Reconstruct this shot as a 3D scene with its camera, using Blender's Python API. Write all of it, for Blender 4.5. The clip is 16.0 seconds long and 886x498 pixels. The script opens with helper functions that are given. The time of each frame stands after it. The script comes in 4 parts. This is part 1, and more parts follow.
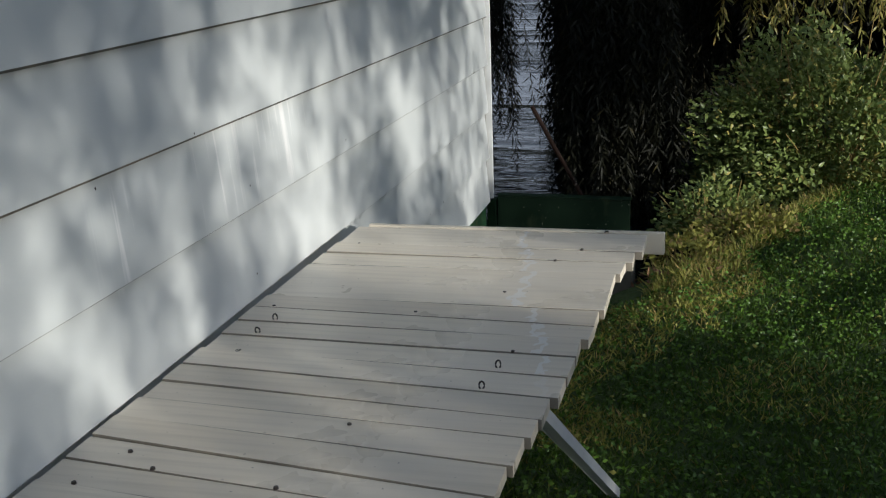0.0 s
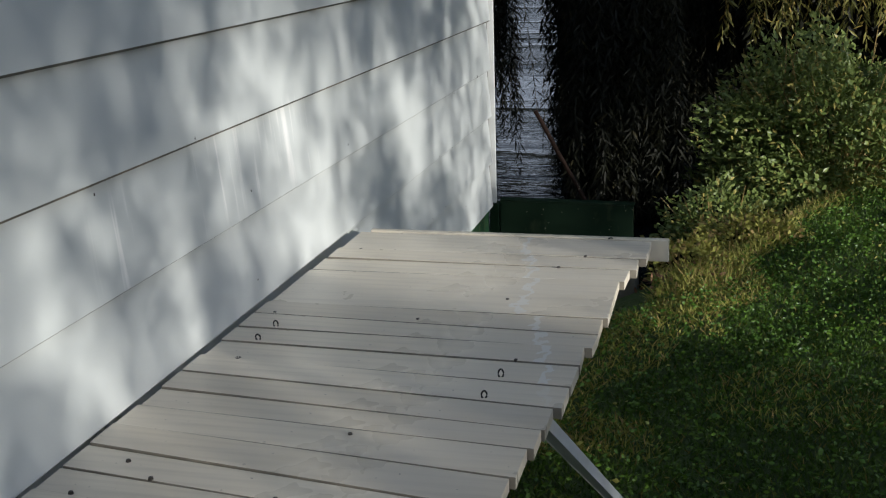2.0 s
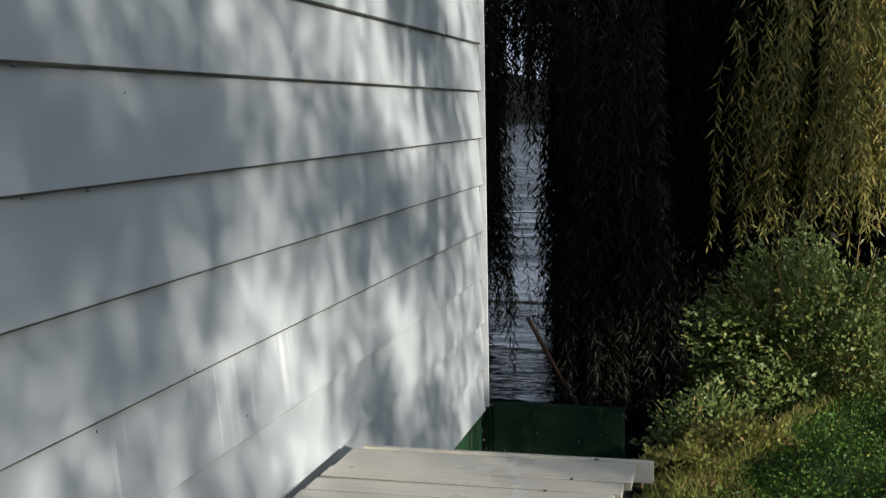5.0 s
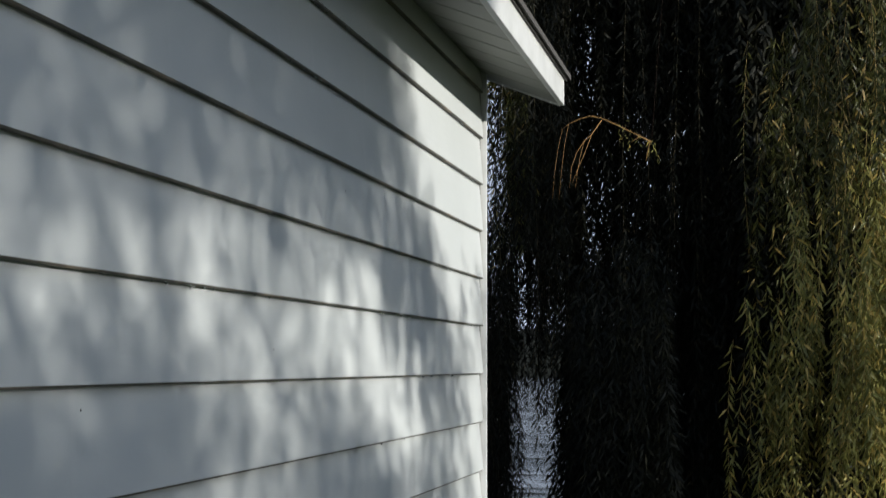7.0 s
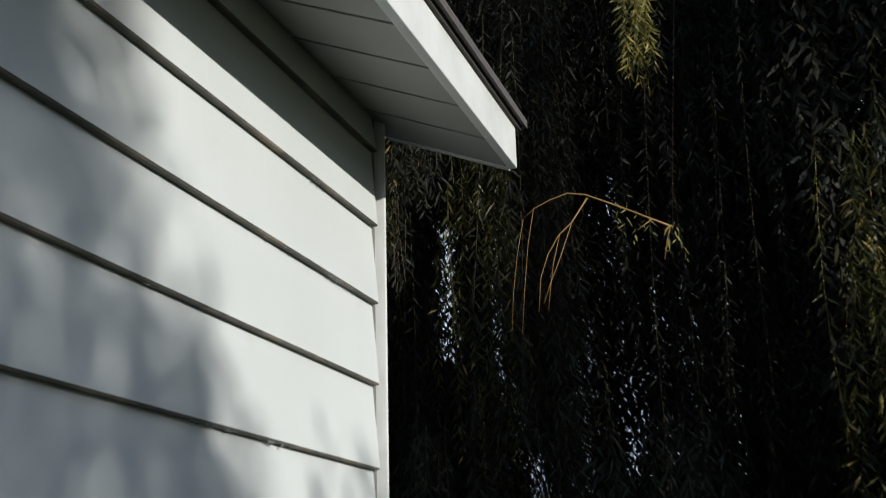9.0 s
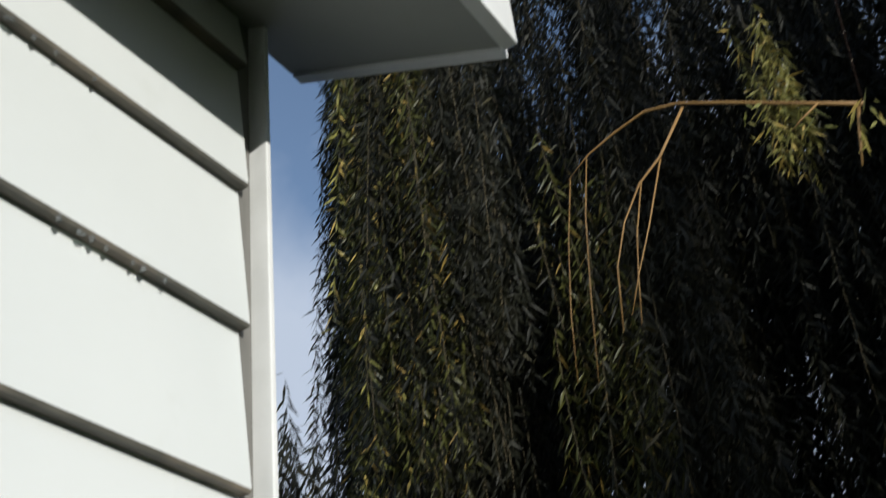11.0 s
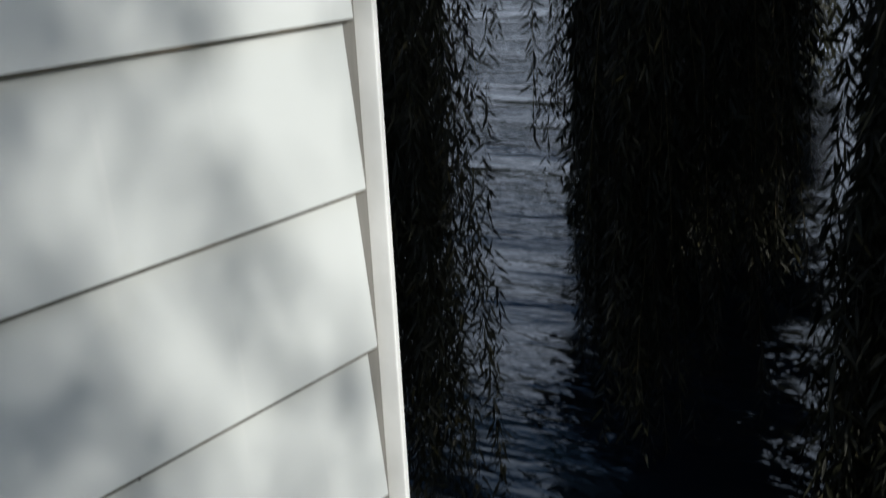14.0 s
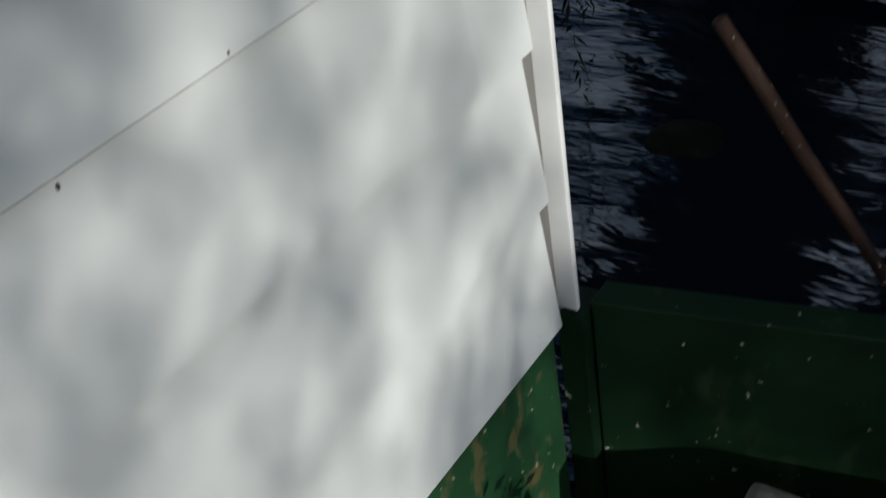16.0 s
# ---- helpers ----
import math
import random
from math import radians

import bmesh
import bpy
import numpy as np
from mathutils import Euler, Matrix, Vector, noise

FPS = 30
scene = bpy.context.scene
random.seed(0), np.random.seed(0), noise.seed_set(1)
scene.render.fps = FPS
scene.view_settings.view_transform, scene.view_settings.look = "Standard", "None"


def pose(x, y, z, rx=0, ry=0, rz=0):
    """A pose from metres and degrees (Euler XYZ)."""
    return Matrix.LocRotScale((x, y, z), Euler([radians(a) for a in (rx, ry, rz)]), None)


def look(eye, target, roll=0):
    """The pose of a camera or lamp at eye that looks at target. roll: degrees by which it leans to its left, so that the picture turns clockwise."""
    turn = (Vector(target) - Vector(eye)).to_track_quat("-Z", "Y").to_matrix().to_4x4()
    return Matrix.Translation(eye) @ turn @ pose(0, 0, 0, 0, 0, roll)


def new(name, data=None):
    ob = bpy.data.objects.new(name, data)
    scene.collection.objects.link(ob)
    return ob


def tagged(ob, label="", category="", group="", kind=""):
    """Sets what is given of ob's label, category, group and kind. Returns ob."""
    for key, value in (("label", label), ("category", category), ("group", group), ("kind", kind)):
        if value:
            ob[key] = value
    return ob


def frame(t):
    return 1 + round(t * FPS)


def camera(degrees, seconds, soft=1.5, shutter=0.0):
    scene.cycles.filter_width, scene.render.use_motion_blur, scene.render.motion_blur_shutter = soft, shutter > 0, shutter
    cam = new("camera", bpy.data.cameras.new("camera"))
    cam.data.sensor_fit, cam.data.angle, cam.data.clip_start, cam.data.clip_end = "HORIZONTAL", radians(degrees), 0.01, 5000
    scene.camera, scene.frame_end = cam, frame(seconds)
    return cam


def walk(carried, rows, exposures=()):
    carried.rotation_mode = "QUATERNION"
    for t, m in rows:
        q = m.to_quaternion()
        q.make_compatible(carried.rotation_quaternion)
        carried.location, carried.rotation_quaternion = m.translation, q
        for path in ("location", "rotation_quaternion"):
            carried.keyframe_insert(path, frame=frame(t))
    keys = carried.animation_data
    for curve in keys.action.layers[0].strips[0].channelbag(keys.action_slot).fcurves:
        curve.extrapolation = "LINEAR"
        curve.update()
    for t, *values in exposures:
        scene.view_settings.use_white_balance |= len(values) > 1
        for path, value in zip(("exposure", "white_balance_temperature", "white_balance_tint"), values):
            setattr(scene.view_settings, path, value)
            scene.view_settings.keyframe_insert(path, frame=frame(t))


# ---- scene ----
cam = camera(42.0, 16.0, soft=1.2, shutter=0.3)
PATH = [
    (0.0, (1.015, -4.828, 1.155), (0.539, -2.963, 0.612), -2.00),
    (0.5, (1.013, -4.829, 1.159), (0.530, -2.964, 0.623), -1.80),
    (1.0, (1.009, -4.826, 1.158), (0.526, -2.960, 0.625), -1.70),
    (1.5, (1.008, -4.816, 1.157), (0.525, -2.951, 0.620), -1.80),
    (2.0, (1.009, -4.805, 1.158), (0.529, -2.940, 0.619), -1.80),
    (2.5, (1.007, -4.803, 1.162), (0.531, -2.934, 0.633), -1.30),
    (3.0, (1.008, -4.792, 1.162), (0.538, -2.919, 0.640), -1.70),
    (3.2, (1.027, -4.797, 1.163), (0.554, -2.922, 0.653), -1.90),
    (5.3, (1.062, -4.886, 1.294), (0.574, -2.956, 1.098), -1.00),
    (5.5, (1.080, -4.883, 1.298), (0.591, -2.951, 1.128), -1.57),
    (6.0, (1.085, -4.797, 1.359), (0.552, -2.871, 1.299), -0.50),
    (6.5, (1.084, -4.820, 1.384), (0.556, -2.892, 1.455), -1.13),
    (7.0, (1.117, -4.766, 1.412), (0.597, -2.845, 1.610), 0.20),
    (7.5, (1.079, -4.771, 1.444), (0.626, -2.848, 1.757), 0.50),
    (8.0, (1.077, -4.155, 1.474), (0.619, -2.250, 1.877), 0.58),
    (8.5, (1.044, -3.360, 1.467), (0.533, -1.486, 1.942), -0.56),
    (8.7, (1.037, -3.018, 1.454), (0.482, -1.167, 1.967), -0.70),
    (9.7, (0.900, -1.750, 1.485), (0.236, -0.064, 2.330), -3.00),
    (10.8, (0.738, -0.931, 1.500), (0.038, 0.543, 2.656), -6.95),
    (11.0, (0.738, -0.921, 1.500), (-0.037, 0.559, 2.598), -6.95),
    (11.5, (0.764, -0.941, 1.481), (-0.171, 0.561, 2.414), -4.18),
    (12.0, (0.782, -0.986, 1.457), (-0.226, 0.578, 2.193), -3.65),
    (12.5, (0.887, -0.994, 1.382), (-0.276, 0.542, 1.921), -4.09),
    (13.0, (0.889, -1.101, 1.356), (-0.249, 0.539, 1.482), -3.62),
    (13.5, (0.892, -1.064, 1.340), (-0.244, 0.555, 1.043), -2.06),
    (14.0, (0.837, -1.082, 1.278), (-0.246, 0.507, 0.728), -3.18),
    (14.5, (0.765, -0.994, 1.201), (-0.311, 0.486, 0.395), -2.61),
    (14.8, (0.734, -0.981, 1.167), (-0.341, 0.464, 0.298), -3.82),
    (15.0, (0.702, -0.969, 1.133), (-0.368, 0.441, 0.201), -5.03),
    (15.5, (0.719, -0.941, 1.096), (-0.371, 0.330, 0.002), -6.80),
    (16.0, (0.613, -1.004, 0.929), (-0.403, 0.283, -0.216), -9.87),
]

EXPOSURES = [(0.0, 0.0), (3.2, 0.0), (5.5, 0.06), (6.5, 0.14), (7.5, 0.12), (8.5, 0.0), (11.0, 0.10), (13.5, 0.04), (14.5, 0.10), (15.5, -0.04), (16.0, -0.04)]
walk(cam, [(t, look(e, g, r)) for t, e, g, r in PATH], EXPOSURES)

# ---- light ----
SUN_EL, SUN_AZ = radians(11.6), radians(-30.0)      # azimuth measured from +x towards +y
to_sun = Vector((math.cos(SUN_EL) * math.cos(SUN_AZ), math.cos(SUN_EL) * math.sin(SUN_AZ), math.sin(SUN_EL)))
sun = new("sun", bpy.data.lights.new("sun", "SUN"))
sun.data.energy, sun.data.angle, sun.data.color = 4.7, radians(0.53), (1.0, 0.975, 0.915)
sun.matrix_world = look(to_sun * 30, (0, 0, 0))

world = bpy.data.worlds.new("sky")
scene.world = world
world.use_nodes = True
wn, wl = world.node_tree.nodes, world.node_tree.links
wn.clear()
sky = wn.new("ShaderNodeTexSky")
sky.sky_type, sky.sun_disc = "NISHITA", False
sky.sun_elevation, sky.sun_rotation = radians(24), math.pi / 2 - SUN_AZ
coord = wn.new("ShaderNodeTexCoord")
cloud_noise = wn.new("ShaderNodeTexNoise")
cloud_noise.inputs["Scale"].default_value, cloud_noise.inputs["Detail"].default_value = 2.3, 6.0
sep = wn.new("ShaderNodeSeparateXYZ")
band = wn.new("ShaderNodeMapRange")
band.inputs["From Min"].default_value, band.inputs["From Max"].default_value = 0.75, 0.05
add = wn.new("ShaderNodeMath")
add.operation = "ADD"
ramp = wn.new("ShaderNodeMapRange")
ramp.inputs["From Min"].default_value, ramp.inputs["From Max"].default_value = 0.68, 0.88
cloud = wn.new("ShaderNodeMix")
cloud.data_type = "RGBA"
cloud.inputs["B"].default_value = (3.35, 3.85, 4.7, 1)
bg = wn.new("ShaderNodeBackground")
bg.inputs["Strength"].default_value = 0.145
wout = wn.new("ShaderNodeOutputWorld")
wl.new(coord.outputs["Generated"], cloud_noise.inputs["Vector"])
wl.new(coord.outputs["Generated"], sep.inputs[0])
wl.new(sep.outputs["Z"], band.inputs["Value"])
wl.new(band.outputs[0], add.inputs[0])
wl.new(cloud_noise.outputs["Fac"], add.inputs[1])
wl.new(add.outputs[0], ramp.inputs["Value"])
wl.new(ramp.outputs[0], cloud.inputs["Factor"])
wl.new(sky.outputs["Color"], cloud.inputs["A"])
wl.new(cloud.outputs["Result"], bg.inputs["Color"])
wl.new(bg.outputs[0], wout.inputs["Surface"])


# ---- materials ----
def material(name, build):
    m = bpy.data.materials.new(name)
    m.use_nodes = True
    nt = m.node_tree
    p = nt.nodes["Principled BSDF"]
    build(nt, p)
    return m


def node(nt, kind, **values):
    n = nt.nodes.new("ShaderNode" + kind)
    for k, v in values.items():
        n.inputs[k.replace("_", " ")].default_value = v
    return n


def coords(nt, scale=(1, 1, 1)):
    tc = nt.nodes.new("ShaderNodeTexCoord")
    mp = nt.nodes.new("ShaderNodeMapping")
    mp.inputs["Scale"].default_value = scale
    nt.links.new(tc.outputs["Object"], mp.inputs["Vector"])
    return mp.outputs["Vector"]


def noise_of(nt, scale, detail=4.0, stretch=(1, 1, 1), rough=0.55):
    n = node(nt, "TexNoise", Scale=scale, Detail=detail, Roughness=rough)
    nt.links.new(coords(nt, stretch), n.inputs["Vector"])
    return n.outputs["Fac"]


def ranged(nt, value, a, b, lo=0.0, hi=1.0):
    r = node(nt, "MapRange", From_Min=a, From_Max=b, To_Min=lo, To_Max=hi)
    nt.links.new(value, r.inputs["Value"])
    return r.outputs[0]


def mixed(nt, fac, a, b):
    m = nt.nodes.new("ShaderNodeMix")
    m.data_type = "RGBA"
    for key, v in (("Factor", fac), ("A", a), ("B", b)):
        if isinstance(v, tuple):
            m.inputs[key].default_value = (*v, 1)
        elif isinstance(v, float):
            m.inputs[key].default_value = v
        else:
            nt.links.new(v, m.inputs[key])
    return m.outputs["Result"]


def bumped(nt, p, height, strength, distance=0.01):
    b = node(nt, "Bump", Strength=strength, Distance=distance)
    nt.links.new(height, b.inputs["Height"])
    nt.links.new(b.outputs[0], p.inputs["Normal"])


def put(nt, p, socket, value):
    if isinstance(value, (float, tuple)):
        p.inputs[socket].default_value = (*value, 1) if isinstance(value, tuple) else value
    else:
        nt.links.new(value, p.inputs[socket])


def siding_paint(nt, p):
    big = ranged(nt, noise_of(nt, 1.3, 5), 0.35, 0.7)
    streak = ranged(nt, noise_of(nt, 1.0, 3, (6, 26, 1.2)), 0.62, 0.75, 0.0, 0.2)
    c = mixed(nt, big, (0.525, 0.55, 0.54), (0.575, 0.597, 0.587))
    c = mixed(nt, streak, c, (0.66, 0.66, 0.645))
    tc = nt.nodes.new("ShaderNodeTexCoord")
    xyz = nt.nodes.new("ShaderNodeSeparateXYZ")
    nt.links.new(tc.outputs["Object"], xyz.inputs[0])
    drip = ranged(nt, noise_of(nt, 1.0, 4, (1, 34, 2.2)), 0.56, 0.66)
    for y0, y1, z0, z1 in ((-3.20, -2.98, 0.54, 0.76), (-2.82, -2.10, 0.56, 0.80)):
        for out, a0, a1, soft in ((xyz.outputs["Y"], y0, y1, 0.05), (xyz.outputs["Z"], z0, z1, 0.06)):
            lo, hi = ranged(nt, out, a0, a0 + soft), ranged(nt, out, a1, a1 - soft)
            mm = nt.nodes.new("ShaderNodeMath")
            mm.operation = "MULTIPLY"
            nt.links.new(lo, mm.inputs[0])
            nt.links.new(hi, mm.inputs[1])
            if out == xyz.outputs["Y"]:
                first = mm.outputs[0]
        for extra in (first, drip):
            m2 = nt.nodes.new("ShaderNodeMath")
            m2.operation = "MULTIPLY"
            nt.links.new(mm.outputs[0], m2.inputs[0])
            nt.links.new(extra, m2.inputs[1])
            mm = m2
        c = mixed(nt, ranged(nt, mm.outputs[0], 0.0, 1.0, 0.0, 1.0), c, (0.75, 0.75, 0.735))
    dirt = ranged(nt, noise_of(nt, 9, 6), 0.62, 0.8, 0.0, 0.25)
    c = mixed(nt, dirt, c, (0.40, 0.41, 0.36))
    put(nt, p, "Base Color", c)
    put(nt, p, "Roughness", ranged(nt, noise_of(nt, 3, 3), 0.3, 0.7, 0.38, 0.55))
    bumped(nt, p, noise_of(nt, 60, 4, (1, 0.25, 1)), 0.10, 0.004)


def white_paint(nt, p):
    c = mixed(nt, ranged(nt, noise_of(nt, 7, 5), 0.4, 0.75), (0.64, 0.65, 0.64), (0.52, 0.53, 0.515))
    put(nt, p, "Base Color", c)
    put(nt, p, "Roughness", 0.45)
    bumped(nt, p, noise_of(nt, 80, 3), 0.12, 0.003)


# mottled greenish grey, darker than the white trim
def soffit_grey(nt, p):
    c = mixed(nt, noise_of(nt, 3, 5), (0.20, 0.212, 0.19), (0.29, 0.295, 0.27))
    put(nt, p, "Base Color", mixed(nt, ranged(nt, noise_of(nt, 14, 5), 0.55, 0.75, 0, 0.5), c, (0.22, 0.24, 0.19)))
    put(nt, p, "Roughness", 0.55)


# dark lap line: stained grime with the lap's shadow painted in
def lap_grime_shadow(nt, p):
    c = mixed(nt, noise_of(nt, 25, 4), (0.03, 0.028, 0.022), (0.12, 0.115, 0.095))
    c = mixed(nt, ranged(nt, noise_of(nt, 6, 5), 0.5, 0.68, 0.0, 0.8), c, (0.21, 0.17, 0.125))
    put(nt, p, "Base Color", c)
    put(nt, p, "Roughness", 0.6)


def plank_paint(nt, p):
    info = nt.nodes.new("ShaderNodeObjectInfo")
    tone = mixed(nt, info.outputs["Random"], (0.66, 0.585, 0.465), (0.82, 0.745, 0.61))
    grain = ranged(nt, noise_of(nt, 1.0, 6, (3, 60, 20)), 0.45, 0.75, 0.0, 0.35)
    c = mixed(nt, grain, tone, (0.36, 0.31, 0.245))
    patch = ranged(nt, noise_of(nt, 2.6, 5), 0.5, 0.75, 0.0, 0.5)
    c = mixed(nt, patch, c, (0.62, 0.58, 0.51))
    # pale slanting trail: a wavy reflection put into the plank colour
    tc = nt.nodes.new("ShaderNodeTexCoord")
    xyz = nt.nodes.new("ShaderNodeSeparateXYZ")
    nt.links.new(tc.outputs["Object"], xyz.inputs[0])
    wob = nt.nodes.new("ShaderNodeMath")
    wob.operation = "MULTIPLY_ADD"
    wob.inputs[1].default_value = 0.09
    nt.links.new(noise_of(nt, 22, 2), wob.inputs[0])
    nt.links.new(xyz.outputs["X"], wob.inputs[2])
    place = nt.nodes.new("ShaderNodeSeparateXYZ")
    nt.links.new(info.outputs["Location"], place.inputs[0])
    slant = nt.nodes.new("ShaderNodeMath")
    slant.operation = "MULTIPLY_ADD"
    slant.inputs[1].default_value = 0.235
    nt.links.new(place.outputs["Y"], slant.inputs[0])
    nt.links.new(wob.outputs[0], slant.inputs[2])
    peak = nt.nodes.new("ShaderNodeMath")
    peak.operation = "COMPARE"
    peak.inputs[1].default_value, peak.inputs[2].default_value = 0.056, 0.0075
    nt.links.new(slant.outputs[0], peak.inputs[0])
    reach = nt.nodes.new("ShaderNodeMath")
    reach.operation = "MULTIPLY"
    nt.links.new(peak.outputs[0], reach.inputs[0])
    nt.links.new(ranged(nt, place.outputs["Y"], -2.92, -2.80), reach.inputs[1])
    c = mixed(nt, ranged(nt, reach.outputs[0], 0.0, 1.0, 0.0, 0.7), c, (0.80, 0.79, 0.75))
    speck = ranged(nt, noise_of(nt, 70, 2), 0.72, 0.76, 0.0, 0.7)
    c = mixed(nt, speck, c, (0.18, 0.16, 0.13))
    put(nt, p, "Base Color", c)
    put(nt, p, "Roughness", ranged(nt, noise_of(nt, 5, 4), 0.35, 0.7, 0.22, 0.42))
    bumped(nt, p, noise_of(nt, 1.0, 5, (4, 120, 40)), 0.15, 0.003)


# chipped green of the retaining wall, darkened to hold the shade it stands in
def green_paint_shaded(nt, p):
    flake = ranged(nt, noise_of(nt, 52, 5), 0.68, 0.72)
    c = mixed(nt, noise_of(nt, 4, 5), (0.002, 0.011, 0.0035), (0.0045, 0.021, 0.0075))
    c = mixed(nt, flake, c, (0.36, 0.36, 0.26))
    low = ranged(nt, noise_of(nt, 11, 4, (1, 1, 0.5)), 0.58, 0.7, 0.0, 0.8)
    c = mixed(nt, low, c, (0.03, 0.045, 0.02))
    put(nt, p, "Base Color", c)
    put(nt, p, "Roughness", 0.55)
    p.inputs["Specular IOR Level"].default_value = 0.2
    bumped(nt, p, flake, 0.4, 0.003)


# the same green as on the retaining wall, brightened as if sunlit, with moss
def green_paint_lit(nt, p):
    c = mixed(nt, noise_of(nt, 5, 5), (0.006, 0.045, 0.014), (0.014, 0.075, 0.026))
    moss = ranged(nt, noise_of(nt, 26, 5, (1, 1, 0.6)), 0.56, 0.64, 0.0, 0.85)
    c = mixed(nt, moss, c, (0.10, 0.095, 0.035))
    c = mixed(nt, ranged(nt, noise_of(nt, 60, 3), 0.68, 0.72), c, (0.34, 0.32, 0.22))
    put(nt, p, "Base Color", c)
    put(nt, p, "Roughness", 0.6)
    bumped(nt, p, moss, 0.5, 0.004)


def concrete(nt, p):
    c = mixed(nt, noise_of(nt, 8, 7), (0.085, 0.08, 0.062), (0.17, 0.16, 0.13))
    put(nt, p, "Base Color", mixed(nt, ranged(nt, noise_of(nt, 22, 4), 0.6, 0.7), c, (0.08, 0.10, 0.05)))
    put(nt, p, "Roughness", 0.9)
    bumped(nt, p, noise_of(nt, 45, 6), 0.6, 0.01)


def rusty_wood(nt, p):
    c = mixed(nt, noise_of(nt, 30, 6, (1, 1, 0.15)), (0.008, 0.0045, 0.003), (0.030, 0.0145, 0.010))
    c = mixed(nt, ranged(nt, noise_of(nt, 90, 3), 0.66, 0.7), c, (0.34, 0.29, 0.23))
    put(nt, p, "Base Color", c)
    put(nt, p, "Roughness", 0.75)
    p.inputs["Specular IOR Level"].default_value = 0.15
    bumped(nt, p, noise_of(nt, 60, 5, (1, 1, 0.2)), 0.6, 0.006)


def shingle(nt, p):
    put(nt, p, "Base Color", mixed(nt, noise_of(nt, 60, 4), (0.045, 0.042, 0.04), (0.11, 0.10, 0.095)))
    put(nt, p, "Roughness", 0.95)


def wet_rock(nt, p):
    put(nt, p, "Base Color", mixed(nt, noise_of(nt, 14, 5), (0.003, 0.004, 0.002), (0.013, 0.012, 0.007)))
    put(nt, p, "Roughness", 0.9)
    p.inputs["Specular IOR Level"].default_value = 0.1
    bumped(nt, p, noise_of(nt, 25, 5), 0.6, 0.02)


def bark(nt, p):
    c = mixed(nt, noise_of(nt, 8, 7, (1, 1, 0.2)), (0.04, 0.032, 0.024), (0.13, 0.105, 0.08))
    put(nt, p, "Base Color", c)
    put(nt, p, "Roughness", 0.95)
    bumped(nt, p, noise_of(nt, 9, 6, (1, 1, 0.2)), 0.9, 0.05)


def twig_bark(nt, p):
    put(nt, p, "Base Color", mixed(nt, noise_of(nt, 6, 3), (0.19, 0.14, 0.045), (0.34, 0.23, 0.08)))
    put(nt, p, "Roughness", 0.6)


def leafy(dark, mid, warm, warm_part=0.18, rough=0.42):
    def build(nt, p):
        geo = nt.nodes.new("ShaderNodeNewGeometry")
        rnd = geo.outputs["Random Per Island"]
        c = mixed(nt, rnd, dark, mid)
        clump = ranged(nt, noise_of(nt, 1.6, 3), 0.35, 0.65)
        c = mixed(nt, ranged(nt, clump, 0.0, 1.0, 0.0, 0.45), c, mid)
        old = nt.nodes.new("ShaderNodeMath")
        old.operation = "FRACT"
        mul = nt.nodes.new("ShaderNodeMath")
        mul.operation = "MULTIPLY"
        mul.inputs[1].default_value = 37.7
        nt.links.new(rnd, mul.inputs[0])
        nt.links.new(mul.outputs[0], old.inputs[0])
        c = mixed(nt, ranged(nt, old.outputs[0], 1 - warm_part, 1 - warm_part + 0.05), c, warm)
        put(nt, p, "Base Color", c)
        put(nt, p, "Roughness", rough)
        p.inputs["Specular IOR Level"].default_value = 0.3
        tr = nt.nodes.new("ShaderNodeBsdfTranslucent")
        nt.links.new(c, tr.inputs["Color"])
        ms = nt.nodes.new("ShaderNodeMixShader")
        ms.inputs[0].default_value = 0.22
        nt.links.new(p.outputs[0], ms.inputs[1])
        nt.links.new(tr.outputs[0], ms.inputs[2])
        nt.links.new(ms.outputs[0], nt.nodes["Material Output"].inputs["Surface"])
    return build


def soil(nt, p):
    c = mixed(nt, noise_of(nt, 3, 6), (0.026, 0.048, 0.010), (0.055, 0.088, 0.020))
    c = mixed(nt, ranged(nt, noise_of(nt, 1.1, 4), 0.55, 0.75, 0, 0.6), c, (0.10, 0.09, 0.04))
    put(nt, p, "Base Color", c)
    put(nt, p, "Roughness", 1.0)
    bumped(nt, p, noise_of(nt, 30, 6), 0.9, 0.03)


